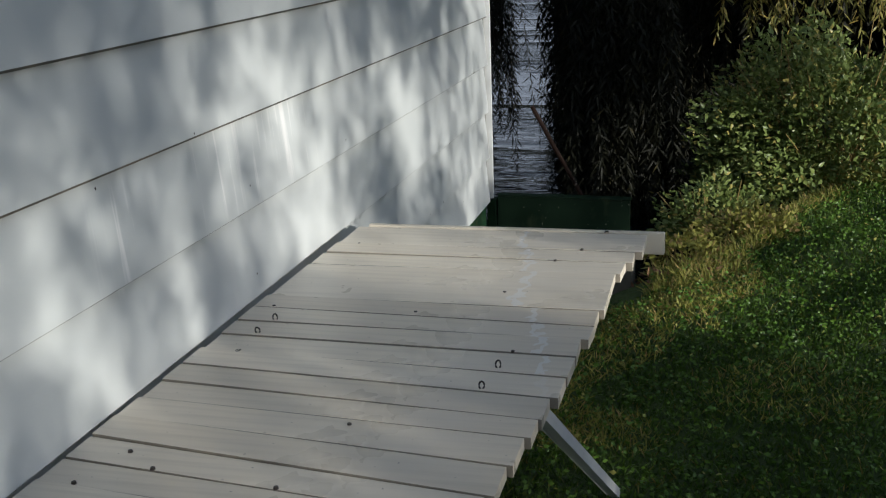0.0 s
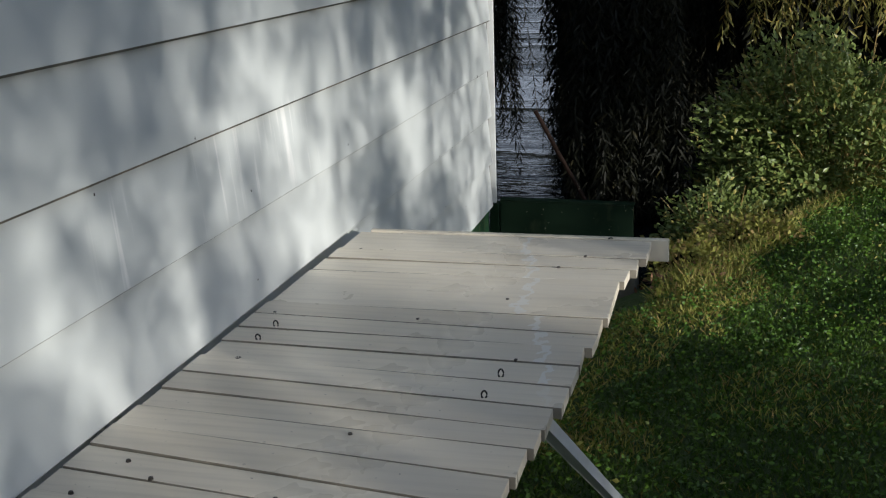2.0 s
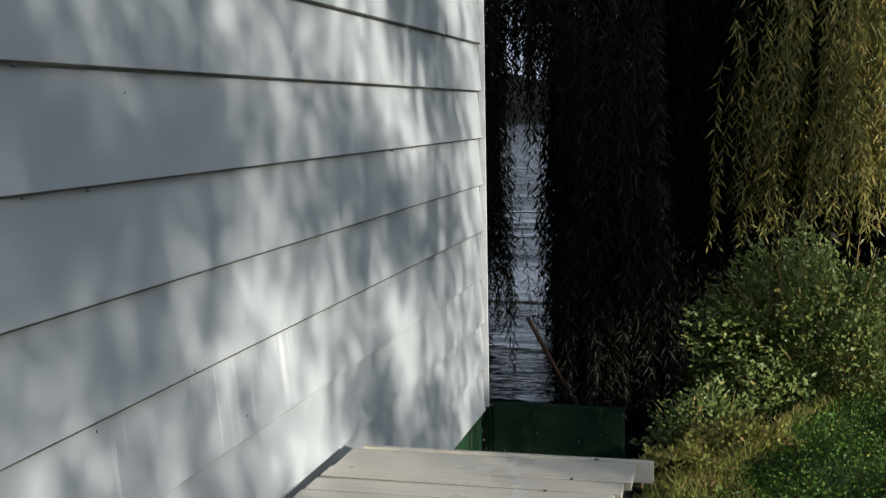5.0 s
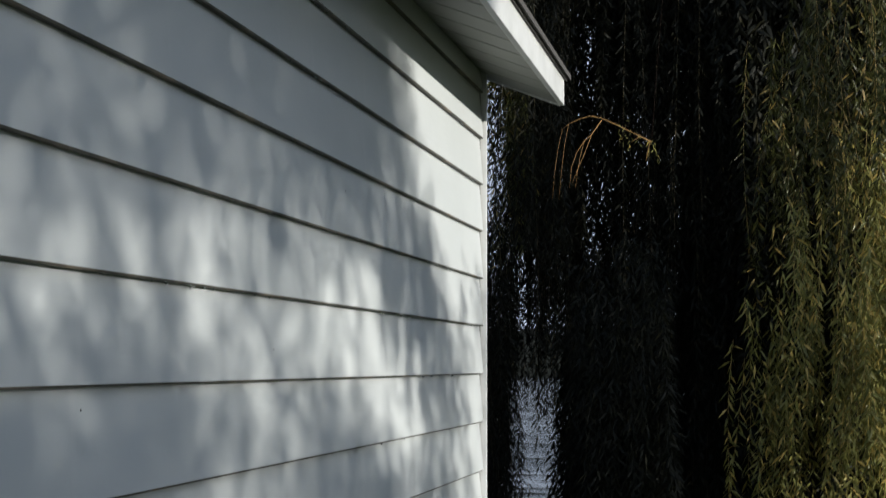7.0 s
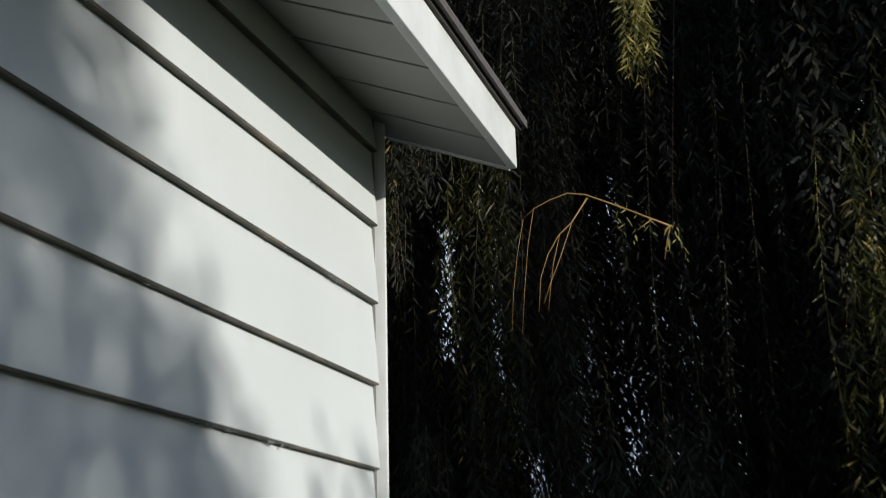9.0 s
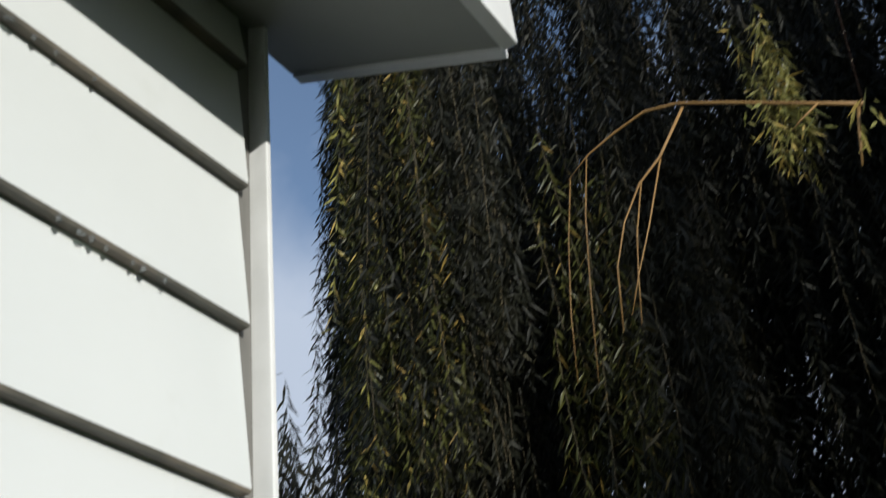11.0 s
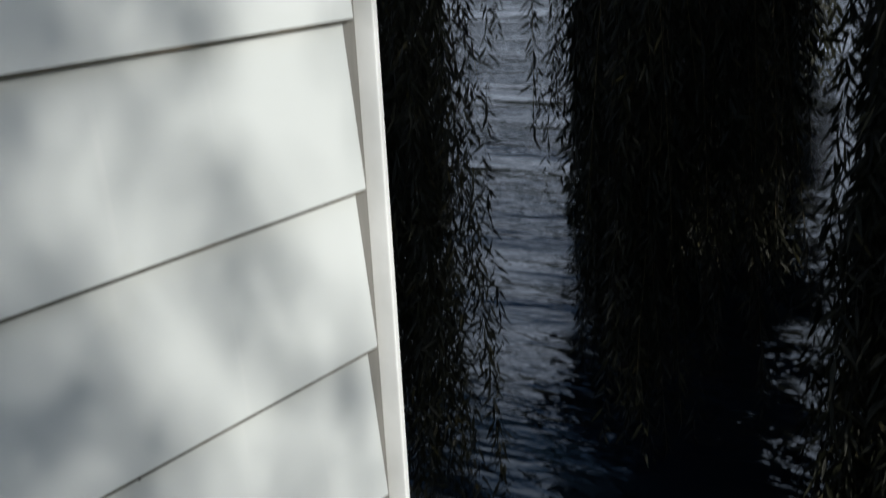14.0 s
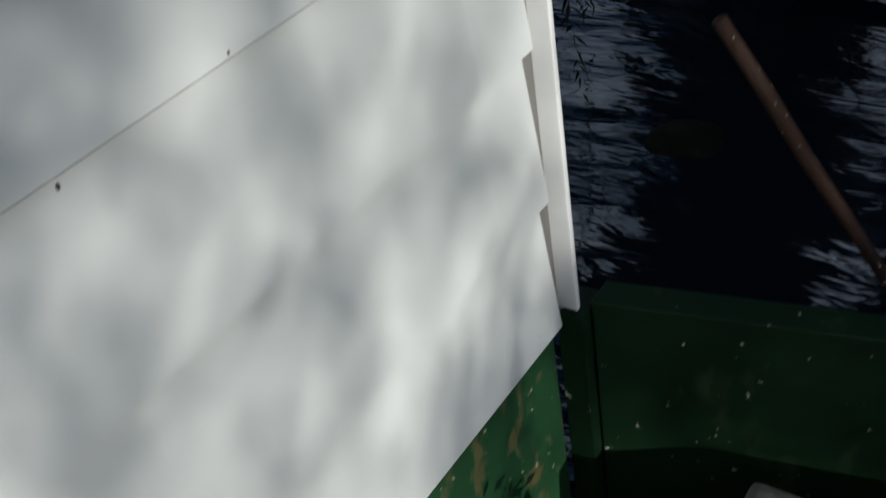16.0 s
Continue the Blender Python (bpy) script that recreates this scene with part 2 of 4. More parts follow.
def lake_water(nt, p):
    put(nt, p, "Base Color", (0.004, 0.008, 0.013))
    put(nt, p, "Roughness", 0.06)
    p.inputs["IOR"].default_value = 1.333
    p.inputs["Specular IOR Level"].default_value = 0.72
    p.inputs["Specular Tint"].default_value = (0.50, 0.76, 1.0, 1)
    a = node(nt, "TexNoise", Scale=1.0, Detail=4.0, Distortion=0.6)
    nt.links.new(coords(nt, (1.0, 3.3, 1)), a.inputs["Vector"])
    b = node(nt, "TexNoise", Scale=1.0, Detail=3.0, Distortion=0.4)
    nt.links.new(coords(nt, (4, 11, 1)), b.inputs["Vector"])
    s = nt.nodes.new("ShaderNodeMath")
    s.operation = "MULTIPLY_ADD"
    s.inputs[1].default_value = 0.5
    nt.links.new(b.outputs["Fac"], s.inputs[0])
    nt.links.new(a.outputs["Fac"], s.inputs[2])
    gust = ranged(nt, noise_of(nt, 1.0, 2, (0.22, 0.75, 1)), 0.38, 0.62, 0.25, 1.3)
    c = node(nt, "TexNoise", Scale=1.0, Detail=2.0, Distortion=0.5)
    nt.links.new(coords(nt, (0.55, 2.3, 1)), c.inputs["Vector"])
    s3 = nt.nodes.new("ShaderNodeMath")
    s3.operation = "MULTIPLY_ADD"
    s3.inputs[1].default_value = 0.8
    nt.links.new(c.outputs["Fac"], s3.inputs[0])
    nt.links.new(s.outputs[0], s3.inputs[2])
    s2 = nt.nodes.new("ShaderNodeMath")
    s2.operation = "MULTIPLY"
    nt.links.new(s3.outputs[0], s2.inputs[0])
    nt.links.new(gust, s2.inputs[1])
    bumped(nt, p, s2.outputs[0], 0.9, 0.066)


def dead_leaf(nt, p):
    geo = nt.nodes.new("ShaderNodeNewGeometry")
    put(nt, p, "Base Color", mixed(nt, geo.outputs["Random Per Island"], (0.10, 0.045, 0.022), (0.27, 0.14, 0.075)))
    put(nt, p, "Roughness", 0.8)


def black_metal(nt, p):
    put(nt, p, "Base Color", mixed(nt, noise_of(nt, 60, 3), (0.008, 0.007, 0.006), (0.03, 0.02, 0.014)))
    put(nt, p, "Roughness", 0.55)
    p.inputs["Metallic"].default_value = 0.0


def drop_look(nt, p):
    put(nt, p, "Base Color", (0.8, 0.85, 0.86))
    put(nt, p, "Roughness", 0.03)
    p.inputs["Transmission Weight"].default_value = 0.9
    p.inputs["IOR"].default_value = 1.33


def far_trees_look(nt, p):
    put(nt, p, "Base Color", mixed(nt, noise_of(nt, 0.6, 6), (0.003, 0.005, 0.004), (0.009, 0.012, 0.008)))
    put(nt, p, "Roughness", 1.0)


SIDING = material("siding_paint", siding_paint)
WHITE = material("white_paint", white_paint)
SOFFIT = material("soffit_grey", soffit_grey)
# dark grey that paints in the shade of the corner recess
CHANNEL = material("shaded_channel", lambda nt, p: (put(nt, p, "Base Color", mixed(nt, noise_of(nt, 30, 4, (1, 1, 0.2)), (0.07, 0.068, 0.06), (0.20, 0.195, 0.18))), put(nt, p, "Roughness", 0.7)))
LAP_GRIME_SHADOW = material("lap_grime_shadow", lap_grime_shadow)
PLANK = material("plank_paint", plank_paint)
# side faces of the planks, darker than their tops
PLANK_SIDE = material("plank_side", lambda nt, p: (put(nt, p, "Base Color", mixed(nt, noise_of(nt, 25, 4), (0.10, 0.09, 0.07), (0.34, 0.30, 0.24))), put(nt, p, "Roughness", 0.6)))
GREEN = material("green_paint_shaded", green_paint_shaded)
GREEN_BASE = material("green_paint_lit", green_paint_lit)
CONCRETE = material("concrete", concrete)
STICK = material("rusty_wood", rusty_wood)
SHINGLE = material("shingle", shingle)
WET_ROCK = material("wet_rock", wet_rock)
BARK = material("bark", bark)
TWIG = material("twig_bark", twig_bark)
WHIP = material("whip_bark", lambda nt, p: (put(nt, p, "Base Color", mixed(nt, noise_of(nt, 9, 3), (0.13, 0.065, 0.018), (0.30, 0.175, 0.05))), put(nt, p, "Roughness", 0.6)))
WITHY = material("withy_bark", lambda nt, p: (put(nt, p, "Base Color", mixed(nt, noise_of(nt, 3, 3), (0.022, 0.02, 0.009), (0.085, 0.062, 0.022))), put(nt, p, "Roughness", 0.7)))
# same willow shaded, half lit and sunlit: the light is in the leaf colour
WILLOW_DARK = material("willow_leaf_shaded", leafy((0.0042, 0.005, 0.002), (0.0095, 0.0105, 0.0035), (0.045, 0.038, 0.012), 0.05, 0.6))
WILLOW_MID = material("willow_leaf_half_lit", leafy((0.022, 0.027, 0.008), (0.080, 0.082, 0.022), (0.26, 0.18, 0.05), 0.11, 0.38))
WILLOW_SUN = material("willow_leaf_turning_sunlit", leafy((0.092, 0.106, 0.029), (0.275, 0.252, 0.071), (0.46, 0.34, 0.095), 0.21, 0.36))
BUSH_LEAF = material("bush_leaf", leafy((0.078, 0.125, 0.032), (0.220, 0.275, 0.082), (0.38, 0.33, 0.10), 0.12, 0.36))
GRASS = material("grass_blade", leafy((0.018, 0.048, 0.005), (0.076, 0.140, 0.015), (0.20, 0.17, 0.04), 0.08, 0.5))
CLOVER = material("clover_leaf", leafy((0.014, 0.055, 0.006), (0.115, 0.215, 0.030), (0.32, 0.31, 0.08), 0.06, 0.38))
DRY_GRASS = material("dry_grass", leafy((0.15, 0.17, 0.032), (0.36, 0.34, 0.08), (0.40, 0.28, 0.11), 0.2, 0.6))
SOIL = material("soil", soil)
WATER = material("lake_water", lake_water)
DEAD = material("dead_leaf", dead_leaf)
EDGE_GREY = material("scuff", lambda nt, p: (put(nt, p, "Base Color", mixed(nt, noise_of(nt, 90, 3), (0.22, 0.22, 0.21), (0.44, 0.45, 0.44))), put(nt, p, "Roughness", 0.8)))
IRON = material("black_metal", black_metal)
DROP = material("water_drop", drop_look)
FAR = material("far_trees", far_trees_look)


# ---- mesh helpers ----
def empty(name, label, category, at=(0, 0, 0), group="", kind=""):
    ob = new(name)
    ob.location = at
    ob.empty_display_size = 0.05
    return tagged(ob, label, category, group, kind)


def mesh_of(name, bm, mat, smooth=False):
    me = bpy.data.meshes.new(name)
    bm.normal_update()
    bm.to_mesh(me)
    bm.free()
    for m in (mat if isinstance(mat, (list, tuple)) else [mat]):
        me.materials.append(m)
    if smooth:
        me.shade_smooth()
    return me


def part(name, bm, mat, parent=None, label="", smooth=False):
    ob = new(name, mesh_of(name, bm, mat, smooth))
    if parent is not None:
        ob.parent = parent
        ob.matrix_parent_inverse = Matrix.Translation(parent.matrix_basis.translation).inverted()
    return tagged(ob, label)


def box(x0, x1, y0, y1, z0, z1, bevel=0.0, bm=None):
    bm = bm or bmesh.new()
    r = bmesh.ops.create_cube(bm, size=1.0)
    for v in r["verts"]:
        v.co = Vector(((x0 + x1) / 2 + v.co.x * (x1 - x0), (y0 + y1) / 2 + v.co.y * (y1 - y0), (z0 + z1) / 2 + v.co.z * (z1 - z0)))
    if bevel:
        edges = list({e for v in r["verts"] for e in v.link_edges})
        bmesh.ops.bevel(bm, geom=edges, offset=bevel, segments=2, affect="EDGES", profile=0.6)
    return bm


def prism(profile, y0, y1):
    """A profile in x and z, drawn out along y."""
    bm = bmesh.new()
    a = [bm.verts.new((x, y0, z)) for x, z in profile]
    b = [bm.verts.new((x, y1, z)) for x, z in profile]
    n = len(profile)
    bm.faces.new(a)
    bm.faces.new(b[::-1])
    for i in range(n):
        bm.faces.new((a[i], b[i], b[(i + 1) % n], a[(i + 1) % n]))
    bmesh.ops.recalc_face_normals(bm, faces=bm.faces)
    return bm


def tube(points, radii, sides=8, bm=None):
    bm = bm or bmesh.new()
    rings = []
    for i, (c, r) in enumerate(zip(points, radii)):
        c = Vector(c)
        d = Vector(points[min(i + 1, len(points) - 1)]) - Vector(points[max(i - 1, 0)])
        q = d.to_track_quat("Z", "Y")
        rings.append([bm.verts.new(c + q @ Vector((r * math.cos(k * math.tau / sides), r * math.sin(k * math.tau / sides), 0))) for k in range(sides)])
    for a, b in zip(rings, rings[1:]):
        for k in range(sides):
            bm.faces.new((a[k], a[(k + 1) % sides], b[(k + 1) % sides], b[k]))
    bm.faces.new(rings[0][::-1])
    bm.faces.new(rings[-1])
    return bm


def sheet_of(name, verts, faces, mat, parent=None, label="", kind=""):
    """A mesh from arrays of corners and faces with the same number of corners."""
    me = bpy.data.meshes.new(name)
    faces = np.asarray(faces, dtype=np.int32)
    me.vertices.add(len(verts))
    me.vertices.foreach_set("co", np.asarray(verts, dtype=np.float32).ravel())
    n = faces.shape[1]
    me.loops.add(faces.size)
    me.loops.foreach_set("vertex_index", faces.ravel())
    me.polygons.add(len(faces))
    me.polygons.foreach_set("loop_start", np.arange(0, faces.size, n, dtype=np.int32))
    me.update(calc_edges=True)
    me.validate()
    me.materials.append(mat)
    ob = new(name, me)
    if parent is not None:
        ob.parent = parent
        ob.matrix_parent_inverse = Matrix.Translation(parent.matrix_basis.translation).inverted()
    return tagged(ob, label, kind=kind)


rng = np.random.default_rng(11)


def unit(a):
    return a / np.maximum(np.linalg.norm(a, axis=-1, keepdims=True), 1e-9)


def leaves(base, way, length, width, fold=0.25, droop=0.0):
    """Folded pointed leaves: six corners and four triangles each, from their foot, way, length and width."""
    n = len(base)
    side = unit(np.cross(way, rng.normal(size=(n, 3))))
    up = np.cross(side, way)
    L, W = np.broadcast_to(length, (n,))[:, None], np.broadcast_to(width, (n,))[:, None]
    mid = base + way * L * 0.42 + up * W * -fold
    tip = base + way * L + np.array((0, 0, -1.0)) * L * droop
    a = base + way * L * 0.40 + side * W * 0.5
    b = base + way * L * 0.40 - side * W * 0.5
    v = np.stack((base, a, tip, b, mid), 1).reshape(-1, 3)
    i = np.arange(n)[:, None] * 5
    f = np.concatenate((i + (0, 4, 1), i + (1, 4, 2), i + (2, 4, 3), i + (3, 4, 0)), 1).reshape(-1, 3)
    return v, f


def hanging(tops, lengths, spacing, leaf_len, leaf_wid, sway=0.085):
    """Hanging withies: foot, way, length and width of their leaves, and the points of the withies."""
    bases, ways, lens, wids, stems = [], [], [], [], []
    for (x, y, z), l in zip(tops, lengths):
        n = max(4, int(l / spacing))
        s = np.linspace(0.02, 1, n)
        ph = rng.uniform(0, 6.28, 2)
        dx = sway * (np.sin(s * 2.2 + ph[0]) - np.sin(ph[0])) * l * 0.35 + rng.normal(0, 0.03) * s * l
        dy = sway * (np.sin(s * 2.0 + ph[1]) - np.sin(ph[1])) * l * 0.35
        p = np.stack((x + dx, y + dy, z - s * l), 1)
        turn = np.arange(n) * 2.4 + rng.uniform(0, 6.28)
        w = np.stack((np.cos(turn) * 0.62, np.sin(turn) * 0.62, -np.ones(n) * 0.80), 1) + rng.normal(0, 0.26, (n, 3))
        bases.append(p)
        ways.append(unit(w))
        lens.append(rng.uniform(0.7, 1.15, n) * leaf_len * np.where(s > 0.93, 0.7, 1.0))
        wids.append(np.full(n, leaf_wid) * rng.uniform(0.8, 1.2, n))
        stems.append(p[:: max(1, n // 7)])
    return np.concatenate(bases), np.concatenate(ways), np.concatenate(lens), np.concatenate(wids), stems


def stem_sheet(stems, r):
    v, f, k = [], [], 0
    for p in stems:
        n = len(p)
        for i in range(3):
            a = i * 2.094
            v.append(p + np.array((math.cos(a) * r, math.sin(a) * r, 0)))
        for j in range(n - 1):
            for i in range(3):
                a, b = k + i * n + j, k + ((i + 1) % 3) * n + j
                f.append((a, b, b + 1, a + 1))
        k += 3 * n
    return np.concatenate(v), np.array(f)


# ---- ground and water ----
WATER_Z, LAWN_Z = -0.50, -0.25
SHORE = [(-60, 0.02), (0.03, 0.03), (0.58, 0.20), (0.70, 0.17), (0.80, 0.16), (0.95, 0.24), (1.10, 0.55), (1.39, 1.28), (1.92, 2.37), (3.2, 4.2), (9, 9), (40, 24), (400, 60)]


def shore_y(x):
    xs, ys = zip(*SHORE)
    return np.interp(x, xs, ys)


def land_z(x, y):
    d = shore_y(x) - y
    dip = 1 / (1 + np.exp(np.clip(d * 14, -40, 40)))
    lump = 0.018 * np.sin(x * 5.1 + y * 3.3) + 0.014 * np.sin(x * 9.7 - y * 7.1) + 0.03 * np.sin(x * 0.9 + y * 0.7)
    hollow = 0.13 * np.clip((0.85 - x) / 0.3, 0, 1) * np.clip((y + 0.85) / 0.45, 0, 1)
    return LAWN_Z + lump * np.clip(d, 0, 1) - dip * 0.75 - hollow


gx = np.concatenate((np.linspace(-400, -8, 12), np.linspace(-6, -0.5, 8), np.linspace(-0.3, 4, 87), np.linspace(4.3, 16, 24), np.linspace(20, 400, 14)))
gy = np.concatenate((np.linspace(-400, -9, 14), np.linspace(-7, -0.6, 48), np.linspace(-0.5, 5, 92), np.linspace(5.5, 14, 12), np.linspace(18, 400, 10)))
X, Y = np.meshgrid(gx, gy, indexing="ij")
gv = np.stack((X, Y, land_z(X, Y)), 2).reshape(-1, 3)
ii, jj = np.meshgrid(np.arange(len(gx) - 1), np.arange(len(gy) - 1), indexing="ij")
q = (ii * len(gy) + jj).ravel()[:, None]
ground = sheet_of("ground", gv, q + (0, len(gy), len(gy) + 1, 1), SOIL, label="dark lawn soil sloping down to the lake bank", kind="structure")
ground.data.shade_smooth()

bm = bmesh.new()
bmesh.ops.create_grid(bm, x_segments=4, y_segments=4, size=600)
for v in bm.verts:
    v.co.y += 560
    v.co.z = WATER_Z
water = part("water", bm, WATER, None, "dark rippled lake water reflecting the sky")
tagged(water, kind="structure")

# wooded far shore, a low uneven band
fx = np.linspace(-420, 420, 500)
fh = 5.2 + 1.2 * np.abs(np.sin(fx * 0.11)) + 0.7 * np.abs(np.sin(fx * 0.37 + 1)) + rng.uniform(0, 0.9, 500)
fv = np.concatenate([np.stack((fx, np.full(500, 175.0 + k * 3.0), np.where(k == 0, WATER_Z - 0.2, 1.0) * (fh * (0.0 if k == 0 else 1.0) + (1 if k == 0 else 0))), 1) for k in range(3)])
fi = np.arange(499)[:, None]
ff = np.concatenate([fi + k * 500 + (0, 1, 501, 500) for k in range(2)])
backdrop = sheet_of("backdrop", fv, ff, FAR, label="low dark wooded shore across the lake", kind="structure")

# ---- boathouse ----
Y_END, Y_BACK = -0.024, -8.0
house = empty("boathouse", "white lap-sided boathouse with green foundation and shingle roof", "boathouse", (-1.5, -4, LAWN_Z), kind="structure")
wall = part("wall_east", box(-0.16, -0.022, Y_BACK, -0.030, 0.0, 2.72), WHITE, house)
part("wall_north", box(-3.0, -0.17, -0.15, -0.008, 0.0, 2.70), WHITE, house)
part("wall_south", box(-3.0, -0.17, Y_BACK, Y_BACK + 0.14, 0.0, 2.70), WHITE, house)
part("wall_west", box(-3.14, -3.004, Y_BACK, -0.006, 0.0, 2.70), WHITE, house)
part("floor", box(-2.99, -0.17, Y_BACK + 0.15, -0.16, -0.1, -0.01), CONCRETE, house)
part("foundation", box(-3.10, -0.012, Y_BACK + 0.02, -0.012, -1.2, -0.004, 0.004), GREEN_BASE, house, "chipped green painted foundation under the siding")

# corner board with its recessed channel, the recess's shade put into the channel's grey
part("corner_board", box(-0.10, 0.0195, 0.001, 0.010, -0.012, 2.68, 0.002), WHITE, house, "narrow white corner trim board")
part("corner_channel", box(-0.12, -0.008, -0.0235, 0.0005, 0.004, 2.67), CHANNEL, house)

# lap siding: 0.20 m to the weather, butt edge proud of the course below
LAP = 0.20


def siding_course(k):
    z0 = LAP * k - 0.03 if k else -0.022
    z1 = min(LAP * (k + 1) + 0.012, 2.70)
    # taller chamfer on the upper courses thickens the painted shadow line
    g = 0.0044 if k > 3 else 0.0020
    bm = prism([(-0.0215, z0 + 0.002), (0.0078, z0), (0.0100, z0 + g), (-0.011, z1), (-0.0215, z1)], Y_BACK, Y_END)
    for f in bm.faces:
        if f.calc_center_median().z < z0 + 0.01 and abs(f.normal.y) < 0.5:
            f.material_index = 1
    return part("siding_board", bm, [SIDING, LAP_GRIME_SHADOW], wall)


for k in range(14):
    siding_course(k)

# eave: sloped soffit, fascia, roof edge
EX, SLOPE, Y_EAVE = 0.318, 0.42, 0.12
eave = empty("eave", "white boxed eave with panelled soffit and fascia", "eave", (0.2, -4, 2.6), kind="structure")
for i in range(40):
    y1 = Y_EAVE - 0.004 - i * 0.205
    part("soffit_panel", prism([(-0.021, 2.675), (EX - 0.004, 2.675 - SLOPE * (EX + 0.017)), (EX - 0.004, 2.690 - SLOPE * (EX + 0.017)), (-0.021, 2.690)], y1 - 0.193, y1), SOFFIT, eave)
part("fascia", box(EX - 0.002, EX + 0.020, Y_BACK - 0.1, Y_EAVE, 2.528, 2.652, 0.003), WHITE, eave, "white fascia board")
part("eave_return", prism([(-0.02, 2.671), (EX - 0.004, 2.671 - SLOPE * (EX + 0.016)), (EX - 0.004, 2.66), (-0.02, 2.79)], Y_EAVE - 0.002, Y_EAVE + 0.018), WHITE, eave)
roof = empty("roof", "dark asphalt shingle roof with thin drip edge", "roof", (-1.5, -4, 3), kind="structure")
rz = lambda x: 2.665 + SLOPE * (EX - x)
part("roof_east", prism([(EX + 0.045, rz(EX + 0.045)), (EX + 0.045, rz(EX + 0.045) + 0.022), (-1.58, rz(-1.58) + 0.03), (-1.58, rz(-1.58))], Y_BACK - 0.12, Y_EAVE + 0.03), SHINGLE, roof)
part("roof_west", prism([(-1.585, rz(-1.58)), (-1.585, rz(-1.58) + 0.03), (-3.5, 2.68), (-3.5, 2.65)], Y_BACK - 0.12, Y_EAVE + 0.03), SHINGLE, roof)
for yy, nm in ((-0.10, "gable_north"), (Y_BACK, "gable_south")):
    part(nm, prism([(-0.17, 2.702), (-0.17, 2.80), (-1.58, rz(-1.58) - 0.02), (-2.99, 2.80), (-2.99, 2.702)], yy, yy + 0.09), WHITE, house)
part("drip_edge", box(EX + 0.022, EX + 0.030, Y_BACK - 0.1, Y_EAVE + 0.02, 2.640, 2.662), SHINGLE, roof)

# rain drops hanging from the butt edges, and nail specks
bmd = bmesh.new()
for k in range(6, 13):
    y = -4.2
    while y < -0.05:
        y += rng.exponential(0.035 if rng.random() < 0.7 else 0.22)
        if noise.noise((y * 1.7, k * 3.1, 0)) < 0.05:
            continue
        r = rng.uniform(0.0019, 0.0042)
        c = Vector((0.0075 - rng.uniform(0, 0.003), y, LAP * k - 0.0315))
        bmesh.ops.create_icosphere(bmd, subdivisions=1, radius=r, matrix=Matrix.Translation(c) @ Matrix.Diagonal((1, 1, 1.3, 1)))
drops = part("rain_drops", bmd, DROP, None, "clear rain drops hanging under the siding edges", True)
tagged(drops, category="water drops", kind="stuff")


def speck(y, z, size):
    bm = bmesh.new()
    bmesh.ops.create_icosphere(bm, subdivisions=1, radius=size, matrix=Matrix.Diagonal((0.5, 1, 1.6, 1)))
    ob = part("nail_head", bm, IRON, wall)
    k = int((z + 0.03) / LAP)
    ob.location = (0.0100 - (z - (LAP * k - 0.03)) / 0.242 * 0.021, y, z)
    return ob


for y, z in ((-2.2, 1.444), (-3.0, 1.33), (-0.62, 0.555), (-2.55, 0.62), (-2.55, 0.42), (-3.15, 0.75), (-2.8, 0.78), (-1.9, 0.60), (-0.93, 0.375), (-0.74, 0.372), (-1.25, 0.565), (-1.05, 0.18), (-0.86, 0.178), (-1.7, 1.9), (-0.5, 0.09)):
    speck(y, z, 0.0022)
for y, z, r in ((-0.283, 0.574, 0.0030), (-0.296, 0.573, 0.0023), (-0.338, 0.576, 0.0013), (-0.454, 0.576, 0.0016), (-0.412, 0.772, 0.0017), (-0.22, 0.773, 0.0012), (-0.52, 0.774, 0.0013)):
    speck(y, z, r)

arc = [(0.0078 - 0.0868 * (0.006 + 0.010 * math.sin(t)), -0.062 + 0.017 * math.cos(t), 0.006 + 0.010 * math.sin(t)) for t in np.linspace(2.6, 6.9, 16)]
part("scratch", tube(arc, [0.0005] * 16, 5), EDGE_GREY, wall, "faint grey scratch")

# ---- green board wall running out from the corner ----
green_wall = empty("retaining_wall", "green painted timber retaining wall with chipped paint, shade put into its colour", "retaining wall", (0.3, 0.04, -0.6))
def skew_board(z0, z1, half, x1=0.596):
    """A board from the corner out along the bank, falling a little to its far end."""
    bm = box(0.034, x1, -half, half, z0, z1, 0.003)
    for v in bm.verts:
        s = (v.co.x - 0.034) / 0.549
        v.co.y += 0.032 + 0.16 * s
        v.co.z -= 0.046 * s
    return bm


part("board", skew_board(-0.9, -0.005, 0.020), GREEN, green_wall)
part("cap", skew_board(-0.004, 0.004, 0.025, 0.601), GREEN, green_wall)
part("post", box(-0.010, 0.030, -0.004, 0.058, -0.9, -0.016, 0.003), GREEN, green_wall, "dark weathered corner post")
block = box(0.25, 0.640, -0.20, 0.005, -0.44, -0.215, 0.018)
bmesh.ops.subdivide_edges(block, edges=list(block.edges), cuts=3, use_grid_fill=True)
for v in block.verts:
    v.co += Vector((1, 1, 0.7)) * 0.006 * noise.noise(v.co * 11)
tagged(part("concrete_block", block, CONCRETE), "worn concrete block beside the green wall", "block")
stone = bmesh.new()
bmesh.ops.create_icosphere(stone, subdivisions=3, radius=0.05)
for v in stone.verts:
    v.co *= 1 + 0.35 * noise.noise(v.co * 14)
    v.co.z *= 0.7
st = part("stone", stone, CONCRETE, None, "", True)
st.location = (-0.07, 0.46, -0.48)
tagged(st, "pale wet stone at the water's edge", "stone")

rock = bmesh.new()
